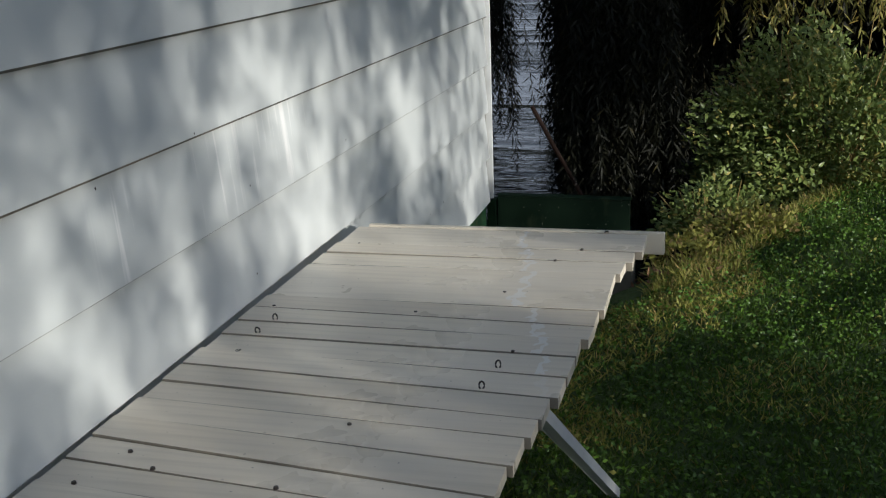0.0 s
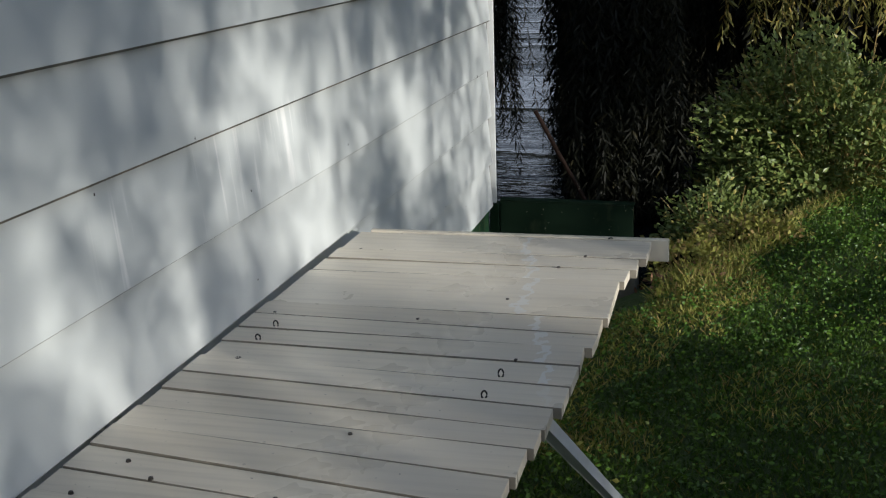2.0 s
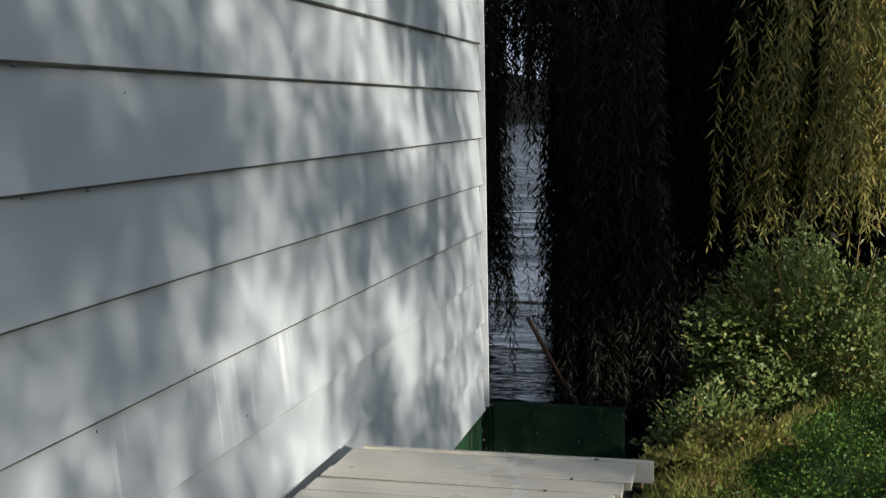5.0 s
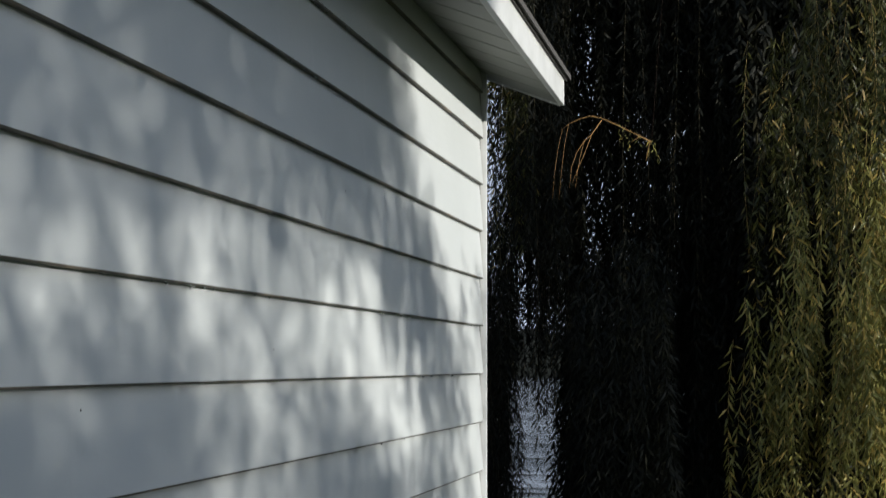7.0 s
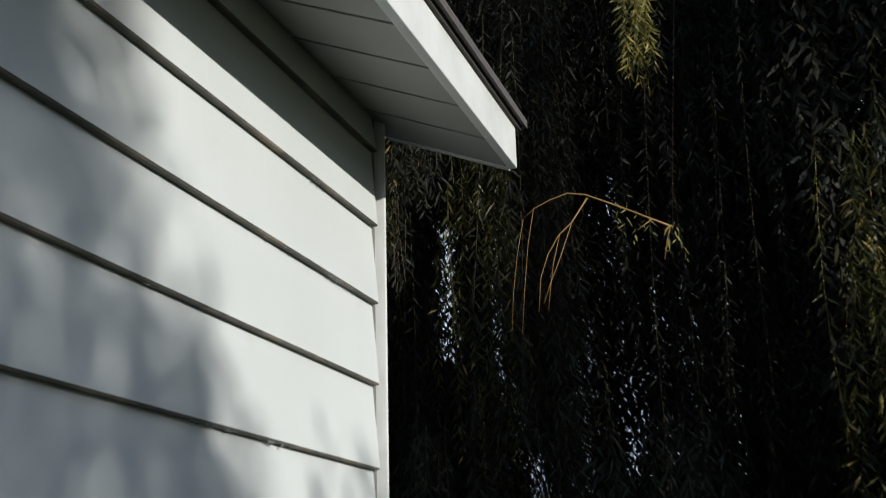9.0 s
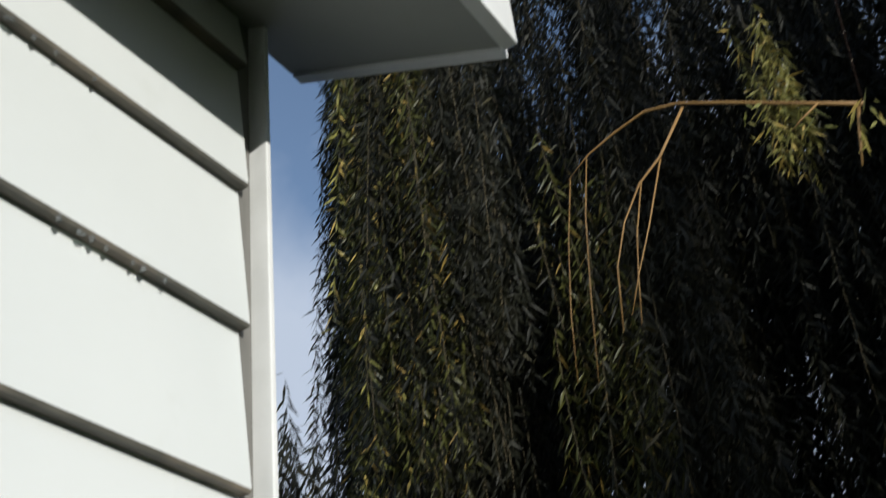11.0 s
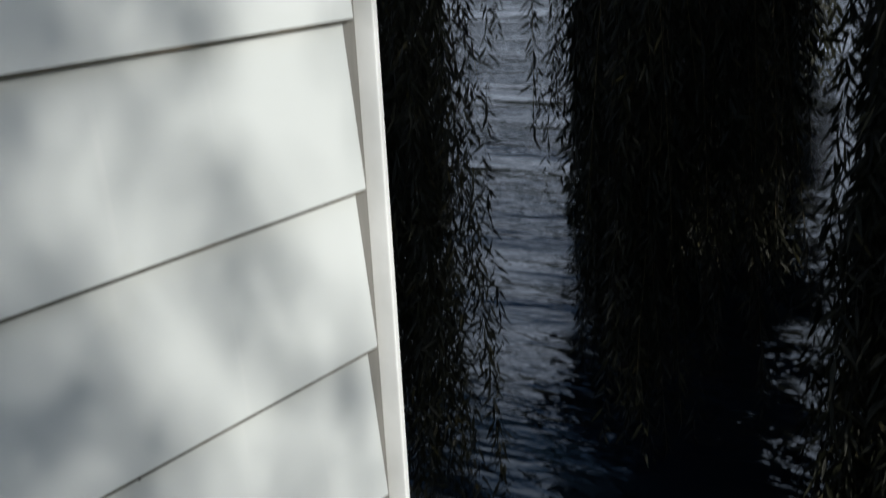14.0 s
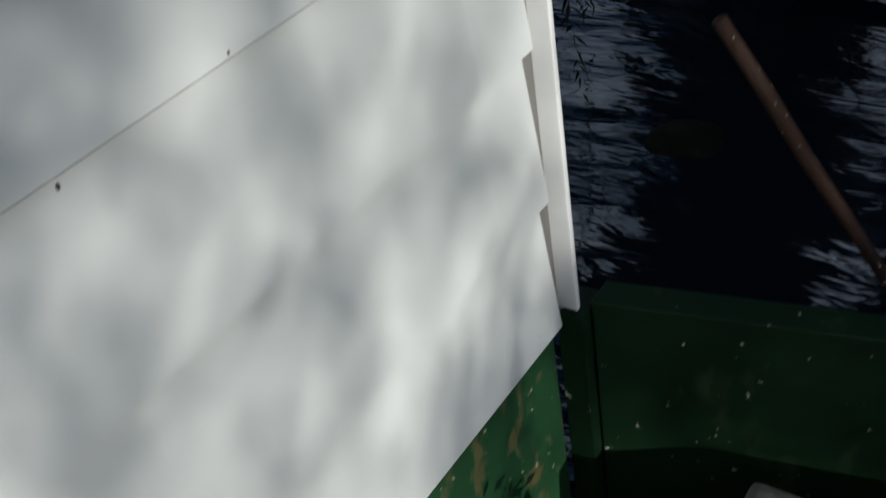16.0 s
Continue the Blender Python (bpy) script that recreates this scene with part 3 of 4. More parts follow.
bmesh.ops.create_icosphere(rock, subdivisions=3, radius=0.11)
for v in rock.verts:
    v.co *= 1 + 0.4 * noise.noise(v.co * 7)
    v.co.z *= 0.45
rk = part("rock", rock, WET_ROCK, None, "", True)
rk.location = (-0.35, 1.18, -0.520)
tagged(rk, "dark mossy rock half sunk in the water", "rock")

# leaning stick
tip, foot = Vector((0.180, 0.080, 0.380)), Vector((0.672, 0.318, -0.62))
pts = [tip.lerp(foot, t) for t in np.linspace(0, 1, 12)]
bm = tube([p + Vector((0.0012 * math.sin(i * 2.1), 0.0012 * math.cos(i * 1.7), 0)) for i, p in enumerate(pts)], [0.0098 + 0.0006 * math.sin(i * 1.3) for i in range(12)], 6)
stick = tagged(part("stick", bm, STICK, None, "", True), "weathered reddish-brown wooden stick leaning out of the water", "stick")

# dead leaves at the foot of the corner
n = 190
px = np.stack((rng.uniform(0.01, 0.26, n), -rng.uniform(0.02, 0.62, n) ** 1.2, np.zeros(n)), 1)
px[:, 2] = land_z(px[:, 0], px[:, 1]) + 0.012 + rng.uniform(0, 0.09, n) * np.clip(1 - (px[:, 0] - 0.05) / 0.3, 0.2, 1)
v, f = leaves(px, unit(rng.normal(size=(n, 3)) * (1, 1, 0.35)), rng.uniform(0.028, 0.048, n), rng.uniform(0.012, 0.02, n), 0.35)
bank = np.stack((rng.uniform(0.60, 0.98, 90), rng.uniform(-0.30, 0.22, 90), np.zeros(90)), 1)
bank[:, 2] = land_z(bank[:, 0], bank[:, 1]) + rng.uniform(0.012, 0.035, 90)
v2, f2 = leaves(bank, unit(rng.normal(size=(90, 3)) * (1, 1, 0.35)), rng.uniform(0.03, 0.055, 90), rng.uniform(0.014, 0.024, 90), 0.35)
tagged(sheet_of("fallen_leaves", v2, f2, DEAD, label="brown dead leaves littered on the bank edge", kind="stuff"), category="leaves")
tagged(sheet_of("fallen_leaves", v, f, DEAD, label="brown dead leaves heaped against the foundation", kind="stuff"), category="leaves")

# ---- plank table beside the wall ----
table = empty("plank_table", "grey-white painted plank table set against the wall", "table", (0.4, -3, LAWN_Z))
TOP = 0.37
# joints between the planks, at the wall and at the outer ends: the near ones fan out
joints = [(-1.938, -1.938), (-2.107, -2.102), (-2.195, -2.194), (-2.294, -2.290), (-2.545, -2.553), (-2.629, -2.647), (-2.715, -2.724), (-2.796, -2.823), (-2.879, -2.922), (-2.966, -3.017), (-3.045, -3.108),
          (-3.125, -3.184), (-3.208, -3.286), (-3.290, -3.386), (-3.368, -3.458), (-3.445, -3.535), (-3.53, -3.62), (-3.62, -3.71), (-3.71, -3.80), (-3.81, -3.89), (-3.91, -3.98)]
rights = [0.818, 0.800, 0.787, 0.772, 0.764, 0.766, 0.748, 0.750, 0.748, 0.728, 0.730, 0.716, 0.705, 0.698, 0.690, 0.68, 0.69, 0.68, 0.67, 0.67]
lefts = [0.045, 0.040, 0.034, 0.030, 0.026, 0.026, 0.024, 0.026, 0.022, 0.020, 0.021, 0.018, 0.019, 0.018, 0.017, 0.018, 0.017, 0.018, 0.017, 0.017]
for i in range(len(lefts)):
    gap = (0.0024, 0.0014, 0.0030, 0.0018)[i % 4]
    (f0, f1), (n0, n1) = joints[i], joints[i + 1]
    lift = rng.uniform(-0.0012, 0.0012)
    wide = rights[i] - lefts[i]
    bm = box(0, wide, -1, 0, -0.021, 0, 0.0)
    for v in bm.verts:
        u = v.co.x / 0.73
        far, close = f0 + (f1 - f0) * u - gap, n0 + (n1 - n0) * u + gap
        v.co.y = (far if v.co.y > -0.5 else close) - f0
        v.co.x += 0.004 * math.sin(i * 2.3) * (v.co.y < -0.04) * (u > 0.5)
    bmesh.ops.bevel(bm, geom=list(bm.edges), offset=0.0016, segments=2, affect="EDGES", profile=0.6)
    for v in bm.verts:
        v.co.z += 0.0016 * math.sin(v.co.x * 4 + i * 1.7)
    bm.normal_update()
    for f in bm.faces:
        if abs(f.normal.y) > 0.6:
            f.material_index = 1
    pk = part("plank", bm, [PLANK, PLANK_SIDE], table)
    pk.location = (lefts[i], f0, TOP + lift)
part("end_board", box(0.070, 0.862, -1.934, -1.914, 0.316, TOP + 0.004, 0.003), PLANK, table, "beige-white end board")
for x in (0.10, 0.60):
    part("bearer", box(x, x + 0.045, -3.98, -1.94, TOP - 0.115, TOP - 0.029, 0.003), PLANK, table)
for x in (0.12, 0.42):
    for y in (-2.3, -3.9):
        part("leg", box(x - 0.048, x - 0.004, y, y + 0.07, LAWN_Z - 0.06, TOP - 0.03, 0.004), PLANK, table)
bm = bmesh.new()
box(-0.010, 0.010, -0.014, 0.014, 0.0, 1.0, 0.0, bm)
a, b = Vector((0.700, -2.985, 0.335)), Vector((0.757, -2.14, LAWN_Z - 0.01))
mat = Matrix.Translation(a) @ (b - a).to_track_quat("Z", "X").to_matrix().to_4x4()
for v in bm.verts:
    v.co = mat @ Vector((v.co.x, v.co.y, v.co.z * (b - a).length))
bmesh.ops.bevel(bm, geom=list(bm.edges), offset=0.002, segments=1, affect="EDGES")
part("brace", bm, WHITE, table, "white diagonal brace reaching to the grass")


def ring(x, y, tilt, r=0.0085):
    bm = bmesh.new()
    pts = [(r * 0.55 * math.cos(t), 0, r + r * math.sin(t)) for t in np.linspace(-1.2, 4.3, 14)]
    tube(pts, [0.0017] * 14, 6, bm)
    ob = part("iron_staple", bm, IRON, table, "small black iron loop", True)
    ob.location = (x, y, TOP - 0.002)
    ob.rotation_euler = (radians(tilt), 0, radians(15))
    return ob


for x, y, tilt in ((0.107, -2.705, 10), (0.10, -2.782, 25), (0.099, -2.877, 80), (0.618, -2.895, 5), (0.608, -2.994, 15), (0.712, -1.925, 60)):
    ring(x, y, tilt)
for x, y in ((0.114, -3.335), (0.178, -3.384), (0.082, -3.448), (0.389, -3.41), (0.546, -2.457), (0.63, -2.812), (0.386, -2.615), (0.671, -2.098), (0.426, -3.18), (0.07, -2.62), (0.10, -2.112), (0.62, -2.20)):
    bm = bmesh.new()
    bmesh.ops.create_cone(bm, cap_ends=True, segments=8, radius1=0.0045, radius2=0.0035, depth=0.004)
    ob = part("nail", bm, IRON, table)
    ob.location = (x, y, TOP + 0.001)

# ---- lawn ----
def scatter(n, x0, x1, y0, y1, keep=None):
    p = np.stack((rng.uniform(x0, x1, n), rng.uniform(y0, y1, n)), 1)
    d = shore_y(p[:, 0]) - p[:, 1]
    ok = (d > 0.03) & (p[:, 0] > 0.06)
    ok &= ~((p[:, 0] < 0.72) & (p[:, 1] > -0.60))
    if keep is not None:
        ok &= keep(p)
    p = p[ok]
    return np.column_stack((p, land_z(p[:, 0], p[:, 1]) - 0.004))


def blades(p, height, width, lean):
    n = len(p)
    way = unit(np.column_stack((rng.normal(0, lean, (n, 2)), np.ones(n))))
    return leaves(p, way, height * rng.uniform(0.5, 1.25, n), width, 0.3, 0.1)


near = scatter(162000, 0.44, 3.0, -4.0, 2.4)
patch = np.array([noise.noise((x * 1.7, y * 1.7, 3.0)) for x, y, z in near])
edge = shore_y(near[:, 0]) - near[:, 1]
worn = (near[:, 0] < 0.80 + 0.30 * patch + 0.16 * np.clip(near[:, 1] + 1.4, 0, 1.2)) & (near[:, 1] > -1.9) & (rng.random(len(near)) < 0.6)
gold = (near[:, 0] < 1.12 + 0.3 * patch) & (near[:, 1] > -0.85 + 0.4 * patch) & (rng.random(len(near)) < 0.75)
dry = gold | ((edge + rng.normal(0, 0.12, len(near)) < 0.42) & (near[:, 0] < 2.4)) | worn | ((patch > 0.28) & (rng.random(len(near)) < 0.35))
v, f = blades(near[~dry], 0.036 + 0.016 * np.clip(patch[~dry], 0, 1), 0.0048, 0.62)
tagged(sheet_of("grass", v, f, GRASS, label="short green lawn grass", kind="stuff"), category="grass")
v, f = blades(near[dry], 0.050 + 0.030 * (edge[dry] < 0.7), 0.005, 0.7)
tagged(sheet_of("dry_grass", v, f, DRY_GRASS, label="yellowing grass along the bank and beside the table", kind="stuff"), category="grass")
far = scatter(120000, 0.3, 12, -9, 8, lambda p: ~((p[:, 0] < 2.95) & (p[:, 0] > 0.46) & (p[:, 1] > -3.95)))
v, f = blades(far, 0.065, 0.012, 0.55)
tagged(sheet_of("far_grass", v, f, GRASS, label="green lawn grass further off", kind="stuff"), category="grass")
clover = scatter(30000, 0.52, 3.0, -3.6, 1.9)
clover[:, 2] += rng.uniform(0.016, 0.046, len(clover))
v, f = leaves(clover, unit(rng.normal(size=clover.shape) * (1, 1, 0.25)), rng.uniform(0.010, 0.023, len(clover)), rng.uniform(0.008, 0.015, len(clover)), 0.2)
tagged(sheet_of("clover", v, f, CLOVER, label="small clover leaves among the grass", kind="stuff"), category="clover")


# ---- bushes ----
def bush(name, label, centre, size, count, leaf, mat=BUSH_LEAF, twigs=26):
    cx, cy, cz = centre
    thing = empty(name, label, "bush", (cx, cy, cz), "bushes on the bank" if name == "bush" else "")
    sx, sy, sz = size
    d = unit(rng.normal(size=(count, 3)))
    d[:, 2] = np.abs(d[:, 2]) * 1.0 - 0.10
    lump = np.array([1 + 0.55 * noise.noise(Vector(q) * 2.4 + Vector(centre)) for q in d])
    r = (rng.uniform(0.25, 1.0, count) ** 0.45) * lump
    p = np.stack((cx + d[:, 0] * r * sx, cy + d[:, 1] * r * sy, cz + np.maximum(d[:, 2] * r * sz, 0.02)), 1)
    way = unit(d * (1, 1, 0.6) + rng.normal(0, 0.6, (count, 3)) + (0, 0, 0.25))
    v, f = leaves(p, way, rng.uniform(0.6, 1.2, count) * leaf, rng.uniform(0.38, 0.55, count) * leaf, 0.18, 0.1)
    sheet_of("leaf_mass", v, f, mat, thing, kind="stuff")
    bm = bmesh.new()
    for i in range(twigs):
        a = rng.uniform(0, 6.28)
        t = rng.uniform(0.2, 0.95)
        top = Vector((cx + math.cos(a) * sx * t, cy + math.sin(a) * sy * t, cz + sz * rng.uniform(0.5, 1.05) * (1.1 - 0.5 * t)))
        root = Vector((cx + math.cos(a) * 0.08, cy + math.sin(a) * 0.08, cz - 0.12))
        mid = root.lerp(top, 0.5) + Vector((0, 0, 0.06))
        tube([root, mid, top], [0.006, 0.004, 0.0015], 5, bm)
    tagged(part("stem_mass", bm, TWIG, thing), kind="stuff")
    return thing


bush("bush", "dense leafy green bush on the bank", (1.56, 1.75, -0.30), (0.70, 0.64, 0.95), 19000, 0.047, twigs=60)
bush("bush", "tall leafy shoots of green bush over the water", (1.20, 1.72, -0.32), (0.34, 0.40, 0.90), 5200, 0.046, twigs=20)
bush("bush", "leafy green bush with yellowing tips", (2.35, 3.0, -0.28), (0.5, 0.5, 0.85), 11000, 0.040)
bush("bush", "low green shrub leaning over the water", (0.95, 0.95, -0.42), (0.30, 0.30, 0.36), 2400, 0.038, twigs=14)
bush("bush", "low yellow-green weeds on the bank edge", (1.12, 0.40, -0.27), (0.26, 0.24, 0.17), 1300, 0.038, DRY_GRASS, 8)
bush("weeds", "low green and yellow weeds against the green foundation", (0.045, -0.30, -0.26), (0.05, 0.16, 0.14), 160, 0.03, BUSH_LEAF, 6)
bush("bush", "low yellow-green weeds on the bank edge", (0.86, 0.05, -0.28), (0.20, 0.20, 0.13), 900, 0.036, DRY_GRASS, 8)

# ---- willow over the water ----
EYE_A, EYE_B = (1.07, -4.8), (0.88, -1.03)
willow = empty("willow_tree", "large weeping willow with long hanging leafy branches", "tree", (1.0, 6.6, -0.6))
tr = [(1.0, 6.6, -0.8), (0.95, 6.55, 0.4), (0.8, 6.4, 1.8), (0.85, 6.3, 3.2), (1.0, 6.1, 4.6)]
part("trunk", tube(tr, [0.55, 0.46, 0.42, 0.38, 0.3], 14), BARK, willow, "", True)
BOUGHS = [((0.95, 6.2, 3.6), (1.5, 5.4, 5.6), (1.7, 4.4, 7.2), (1.9, 3.0, 8.0)), ((1.0, 6.1, 4.4), (0.4, 5.4, 6.6), (-0.2, 4.6, 8.0), (-0.6, 3.2, 8.6)),
          ((0.9, 6.3, 3.3), (2.6, 6.2, 5.2), (3.8, 5.6, 6.6), (4.4, 4.6, 7.0)), ((0.9, 6.3, 4.0), (-0.4, 6.9, 6.2), (-1.8, 7.2, 7.6), (-3.2, 6.8, 8.0))]
for l in BOUGHS:
    part("limb", tube(l, [0.2, 0.14, 0.09, 0.035], 9), BARK, willow, "", True)


# ragged openings in the crown: a point on the lane, its limits in bearing and in rise, and the share of withies that stay
WEST, MID, EAST, HIGH = (1.07, -4.8, 1.40), (1.04, -3.36, 1.47), (0.87, -1.04, 1.38), (0.74, -0.92, 1.50)
OPENINGS = [
    (WEST, -0.224, -0.206, 0.155, 0.25, 0.05), (WEST, -0.118, -0.108, -0.06, 0.13, 0.5), (WEST, -0.058, -0.047, -0.06, 0.055, 0.5),
    (MID, -0.318, -0.284, 0.205, 0.33, 0.05), (MID, -0.178, -0.150, 0.270, 0.36, 0.5), (MID, -0.150, -0.136, 0.10, 0.18, 0.3), (MID, -0.232, -0.215, 0.03, 0.115, 0.35),
    (HIGH, -0.240, -0.200, 0.80, 1.00, 0.5), (EAST, -0.314, -0.288, -0.20, 0.15, 0.8), (EAST, -0.314, -0.290, 0.15, 0.52, 0.35), (EAST, -0.525, -0.490, 0.18, 0.45, 0.1),
    (EAST, -0.690, -0.675, 0.50, 0.57, 0.2), (EAST, -0.635, -0.620, 0.33, 0.52, 0.5), (EAST, -0.625, -0.575, 0.05, 0.13, 0.6),
]


def region(n, box_x, box_y, test):
    p = np.stack((rng.uniform(*box_x, n), rng.uniform(*box_y, n)), 1)
    a = (p[:, 0] - EYE_A[0]) / (p[:, 1] - EYE_A[1])
    b = (p[:, 0] - EYE_B[0]) / (p[:, 1] - EYE_B[1])
    return p[test(p, a, b)]


def curtain(xy, top, bottom, name, mat, spacing, leaf_len, leaf_wid, stems=True):
    """Withies from tops in a range of heights; those that would hang past the lower limit end there."""
    n = len(xy)
    z1 = rng.uniform(*top, n)
    low = rng.uniform(*bottom, n)
    stay = np.ones(n, bool)
    for (ex, ey, ez), lo, hi, s0, s1, keep in OPENINGS:
        d = xy[:, 1] - ey
        slope = (xy[:, 0] - ex) / d
        inside = (slope > lo) & (slope < hi) & (z1 > ez + s0 * d) & (low < ez + s1 * d) & (rng.random(n) > keep)
        over = inside & (z1 > ez + s1 * d + 0.4)
        low = np.where(over, np.maximum(low, ez + s1 * d), low)
        trim = inside & ~over & (low < ez + s0 * d - 0.4)
        z1 = np.where(trim, ez + s0 * d, z1)
        stay &= ~(inside & ~over & ~trim)
    xy, z1, low = xy[stay], z1[stay], low[stay]
    n = len(xy)
    if not n:
        return None
    length = np.minimum(rng.uniform(1.6, 3.4, n), np.maximum(z1 - low, 0.5))
    tops = np.column_stack((xy, z1))
    b, w, l, wd, st = hanging(tops, length, spacing, leaf_len, leaf_wid)
    v, f = leaves(b, w, l, wd, 0.2, 0.06)
    ob = sheet_of(name, v, f, mat, willow, kind="stuff")
    if stems:
        v, f = stem_sheet(st[::3], 0.0013)
        sheet_of("stem_mass", v, f, WITHY, willow, kind="stuff")
    return ob


def tiers(xy, name, mat, bottom, spacing, ll, lw, tops=((1.4, 2.6), (2.6, 4.6), (4.6, 7.0)), share=(0.34, 0.33, 0.33), stems=True):
    k = rng.choice(len(tops), len(xy), p=share)
    for i, t in enumerate(tops):
        s = xy[k == i]
        if len(s):
            curtain(s, t, bottom, name, mat, spacing, ll, lw, stems)


A0, A1 = -0.206, -0.156        # open lane over the water past the corner
B0, B1 = -0.676, -0.528        # second open lane further along the end wall
WZ = (WATER_Z + 0.03, WATER_Z + 0.30)
LOW = (WATER_Z, WATER_Z + 0.10)
FOUR, PARTS = ((0.3, 1.4), (1.4, 2.6), (2.6, 4.6), (4.6, 7.0)), (0.25, 0.27, 0.25, 0.23)
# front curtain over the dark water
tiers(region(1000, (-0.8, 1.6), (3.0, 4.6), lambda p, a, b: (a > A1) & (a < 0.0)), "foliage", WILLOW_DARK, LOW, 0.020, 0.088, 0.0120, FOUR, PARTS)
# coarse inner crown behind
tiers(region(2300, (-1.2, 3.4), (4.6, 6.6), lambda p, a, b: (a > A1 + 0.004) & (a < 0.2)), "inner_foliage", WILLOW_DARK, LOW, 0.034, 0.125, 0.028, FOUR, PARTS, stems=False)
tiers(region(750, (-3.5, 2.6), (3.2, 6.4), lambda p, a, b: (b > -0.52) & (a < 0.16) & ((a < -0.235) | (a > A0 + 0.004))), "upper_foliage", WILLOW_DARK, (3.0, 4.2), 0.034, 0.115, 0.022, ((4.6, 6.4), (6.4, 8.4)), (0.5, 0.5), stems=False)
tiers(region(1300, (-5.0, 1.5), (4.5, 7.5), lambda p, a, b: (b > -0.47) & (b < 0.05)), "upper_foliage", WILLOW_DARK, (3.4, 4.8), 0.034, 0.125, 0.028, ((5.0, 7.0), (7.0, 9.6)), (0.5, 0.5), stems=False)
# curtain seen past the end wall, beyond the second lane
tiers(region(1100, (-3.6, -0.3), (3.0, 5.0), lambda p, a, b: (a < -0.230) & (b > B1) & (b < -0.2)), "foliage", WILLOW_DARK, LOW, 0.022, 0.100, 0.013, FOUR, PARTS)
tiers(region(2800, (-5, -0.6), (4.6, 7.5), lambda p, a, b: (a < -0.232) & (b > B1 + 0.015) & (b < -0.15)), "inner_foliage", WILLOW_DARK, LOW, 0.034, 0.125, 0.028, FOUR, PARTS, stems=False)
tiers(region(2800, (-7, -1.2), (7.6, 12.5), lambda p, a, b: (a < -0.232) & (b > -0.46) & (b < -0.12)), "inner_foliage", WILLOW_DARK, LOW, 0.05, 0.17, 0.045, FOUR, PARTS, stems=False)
# strands close past the corner, one on each bank of the second lane, trailing in the water
NEAR, NEARS = ((0.2, 1.0), (0.9, 1.8), (1.7, 2.6), (2.5, 3.1)), (0.27, 0.27, 0.26, 0.20)
tiers(region(1500, (-1.6, -0.6), (1.25, 1.85), lambda p, a, b: (b < B0 - 0.026) & (b > -0.84))[:200], "foliage", WILLOW_DARK, (WATER_Z + 0.02, WATER_Z + 0.45), 0.015, 0.064, 0.0088, NEAR, NEARS, stems=False)
tiers(region(1500, (-1.4, -0.3), (1.9, 2.6), lambda p, a, b: (b > B1 + 0.030) & (b < -0.45))[:150], "foliage", WILLOW_DARK, (WATER_Z + 0.05, WATER_Z + 0.9), 0.016, 0.070, 0.0095, ((0.3, 1.4), (1.2, 2.4)), (0.55, 0.45))
# side of the lane against the sky, lower crown outline
tiers(region(320, (-3.4, -1.1), (2.3, 3.8), lambda p, a, b: (b < B0 - 0.015) & (b > -0.80)), "foliage", WILLOW_DARK, WZ, 0.020, 0.088, 0.0120, ((1.4, 2.6), (2.6, 4.0)), (0.5, 0.5))
# upper crown past the corner, half-lit, shaded and sunlit leaf colours mixed
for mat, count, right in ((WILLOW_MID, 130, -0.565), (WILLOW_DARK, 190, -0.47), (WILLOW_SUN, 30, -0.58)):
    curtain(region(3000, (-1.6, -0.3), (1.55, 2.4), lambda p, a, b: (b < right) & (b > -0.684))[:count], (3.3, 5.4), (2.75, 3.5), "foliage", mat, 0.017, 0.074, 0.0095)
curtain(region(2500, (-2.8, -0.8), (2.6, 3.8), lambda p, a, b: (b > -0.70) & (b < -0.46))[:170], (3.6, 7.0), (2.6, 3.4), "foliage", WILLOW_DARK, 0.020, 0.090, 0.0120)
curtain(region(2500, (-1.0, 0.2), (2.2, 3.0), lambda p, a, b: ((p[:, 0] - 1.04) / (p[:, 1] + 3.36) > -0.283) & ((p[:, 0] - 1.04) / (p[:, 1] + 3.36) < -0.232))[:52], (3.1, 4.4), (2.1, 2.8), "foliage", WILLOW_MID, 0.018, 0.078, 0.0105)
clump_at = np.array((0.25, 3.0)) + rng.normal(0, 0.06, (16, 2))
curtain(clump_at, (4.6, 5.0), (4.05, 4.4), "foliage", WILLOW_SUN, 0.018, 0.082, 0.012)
# short withies hanging into both lanes
curtain(region(1500, (-2.4, -0.8), (2.2, 3.2), lambda p, a, b: (b > B0 + 0.01) & (b < B1 - 0.01))[:13], (2.0, 3.2), (0.3, 1.3), "foliage", WILLOW_DARK, 0.018, 0.078, 0.0105)
curtain(region(2500, (-2.4, -0.6), (2.4, 4.2), lambda p, a, b: (b > B0 - 0.01) & (b < -0.46))[:280], (2.7, 4.6), (1.45, 2.2), "foliage", WILLOW_DARK, 0.020, 0.088, 0.0115)
curtain(region(2500, (-2.4, -0.8), (2.2, 4.2), lambda p, a, b: (b > B0 - 0.01) & (b < B1 + 0.01))[:330], (2.7, 6.8), (1.4, 2.1), "foliage", WILLOW_DARK, 0.020, 0.088, 0.0115)
curtain(region(2500, (-1.0, 0.2), (2.2, 5.0), lambda p, a, b: (a > A0) & (a < A1))[:7], (2.4, 4.5), (0.6, 1.2), "foliage", WILLOW_DARK, 0.020, 0.088, 0.0115)
curtain(region(4000, (-1.2, 0.2), (2.2, 5.5), lambda p, a, b: (a > A0 - 0.002) & (a < A1))[:430], (2.9, 6.8), (1.35, 2.1), "foliage", WILLOW_DARK, 0.020, 0.088, 0.0115)
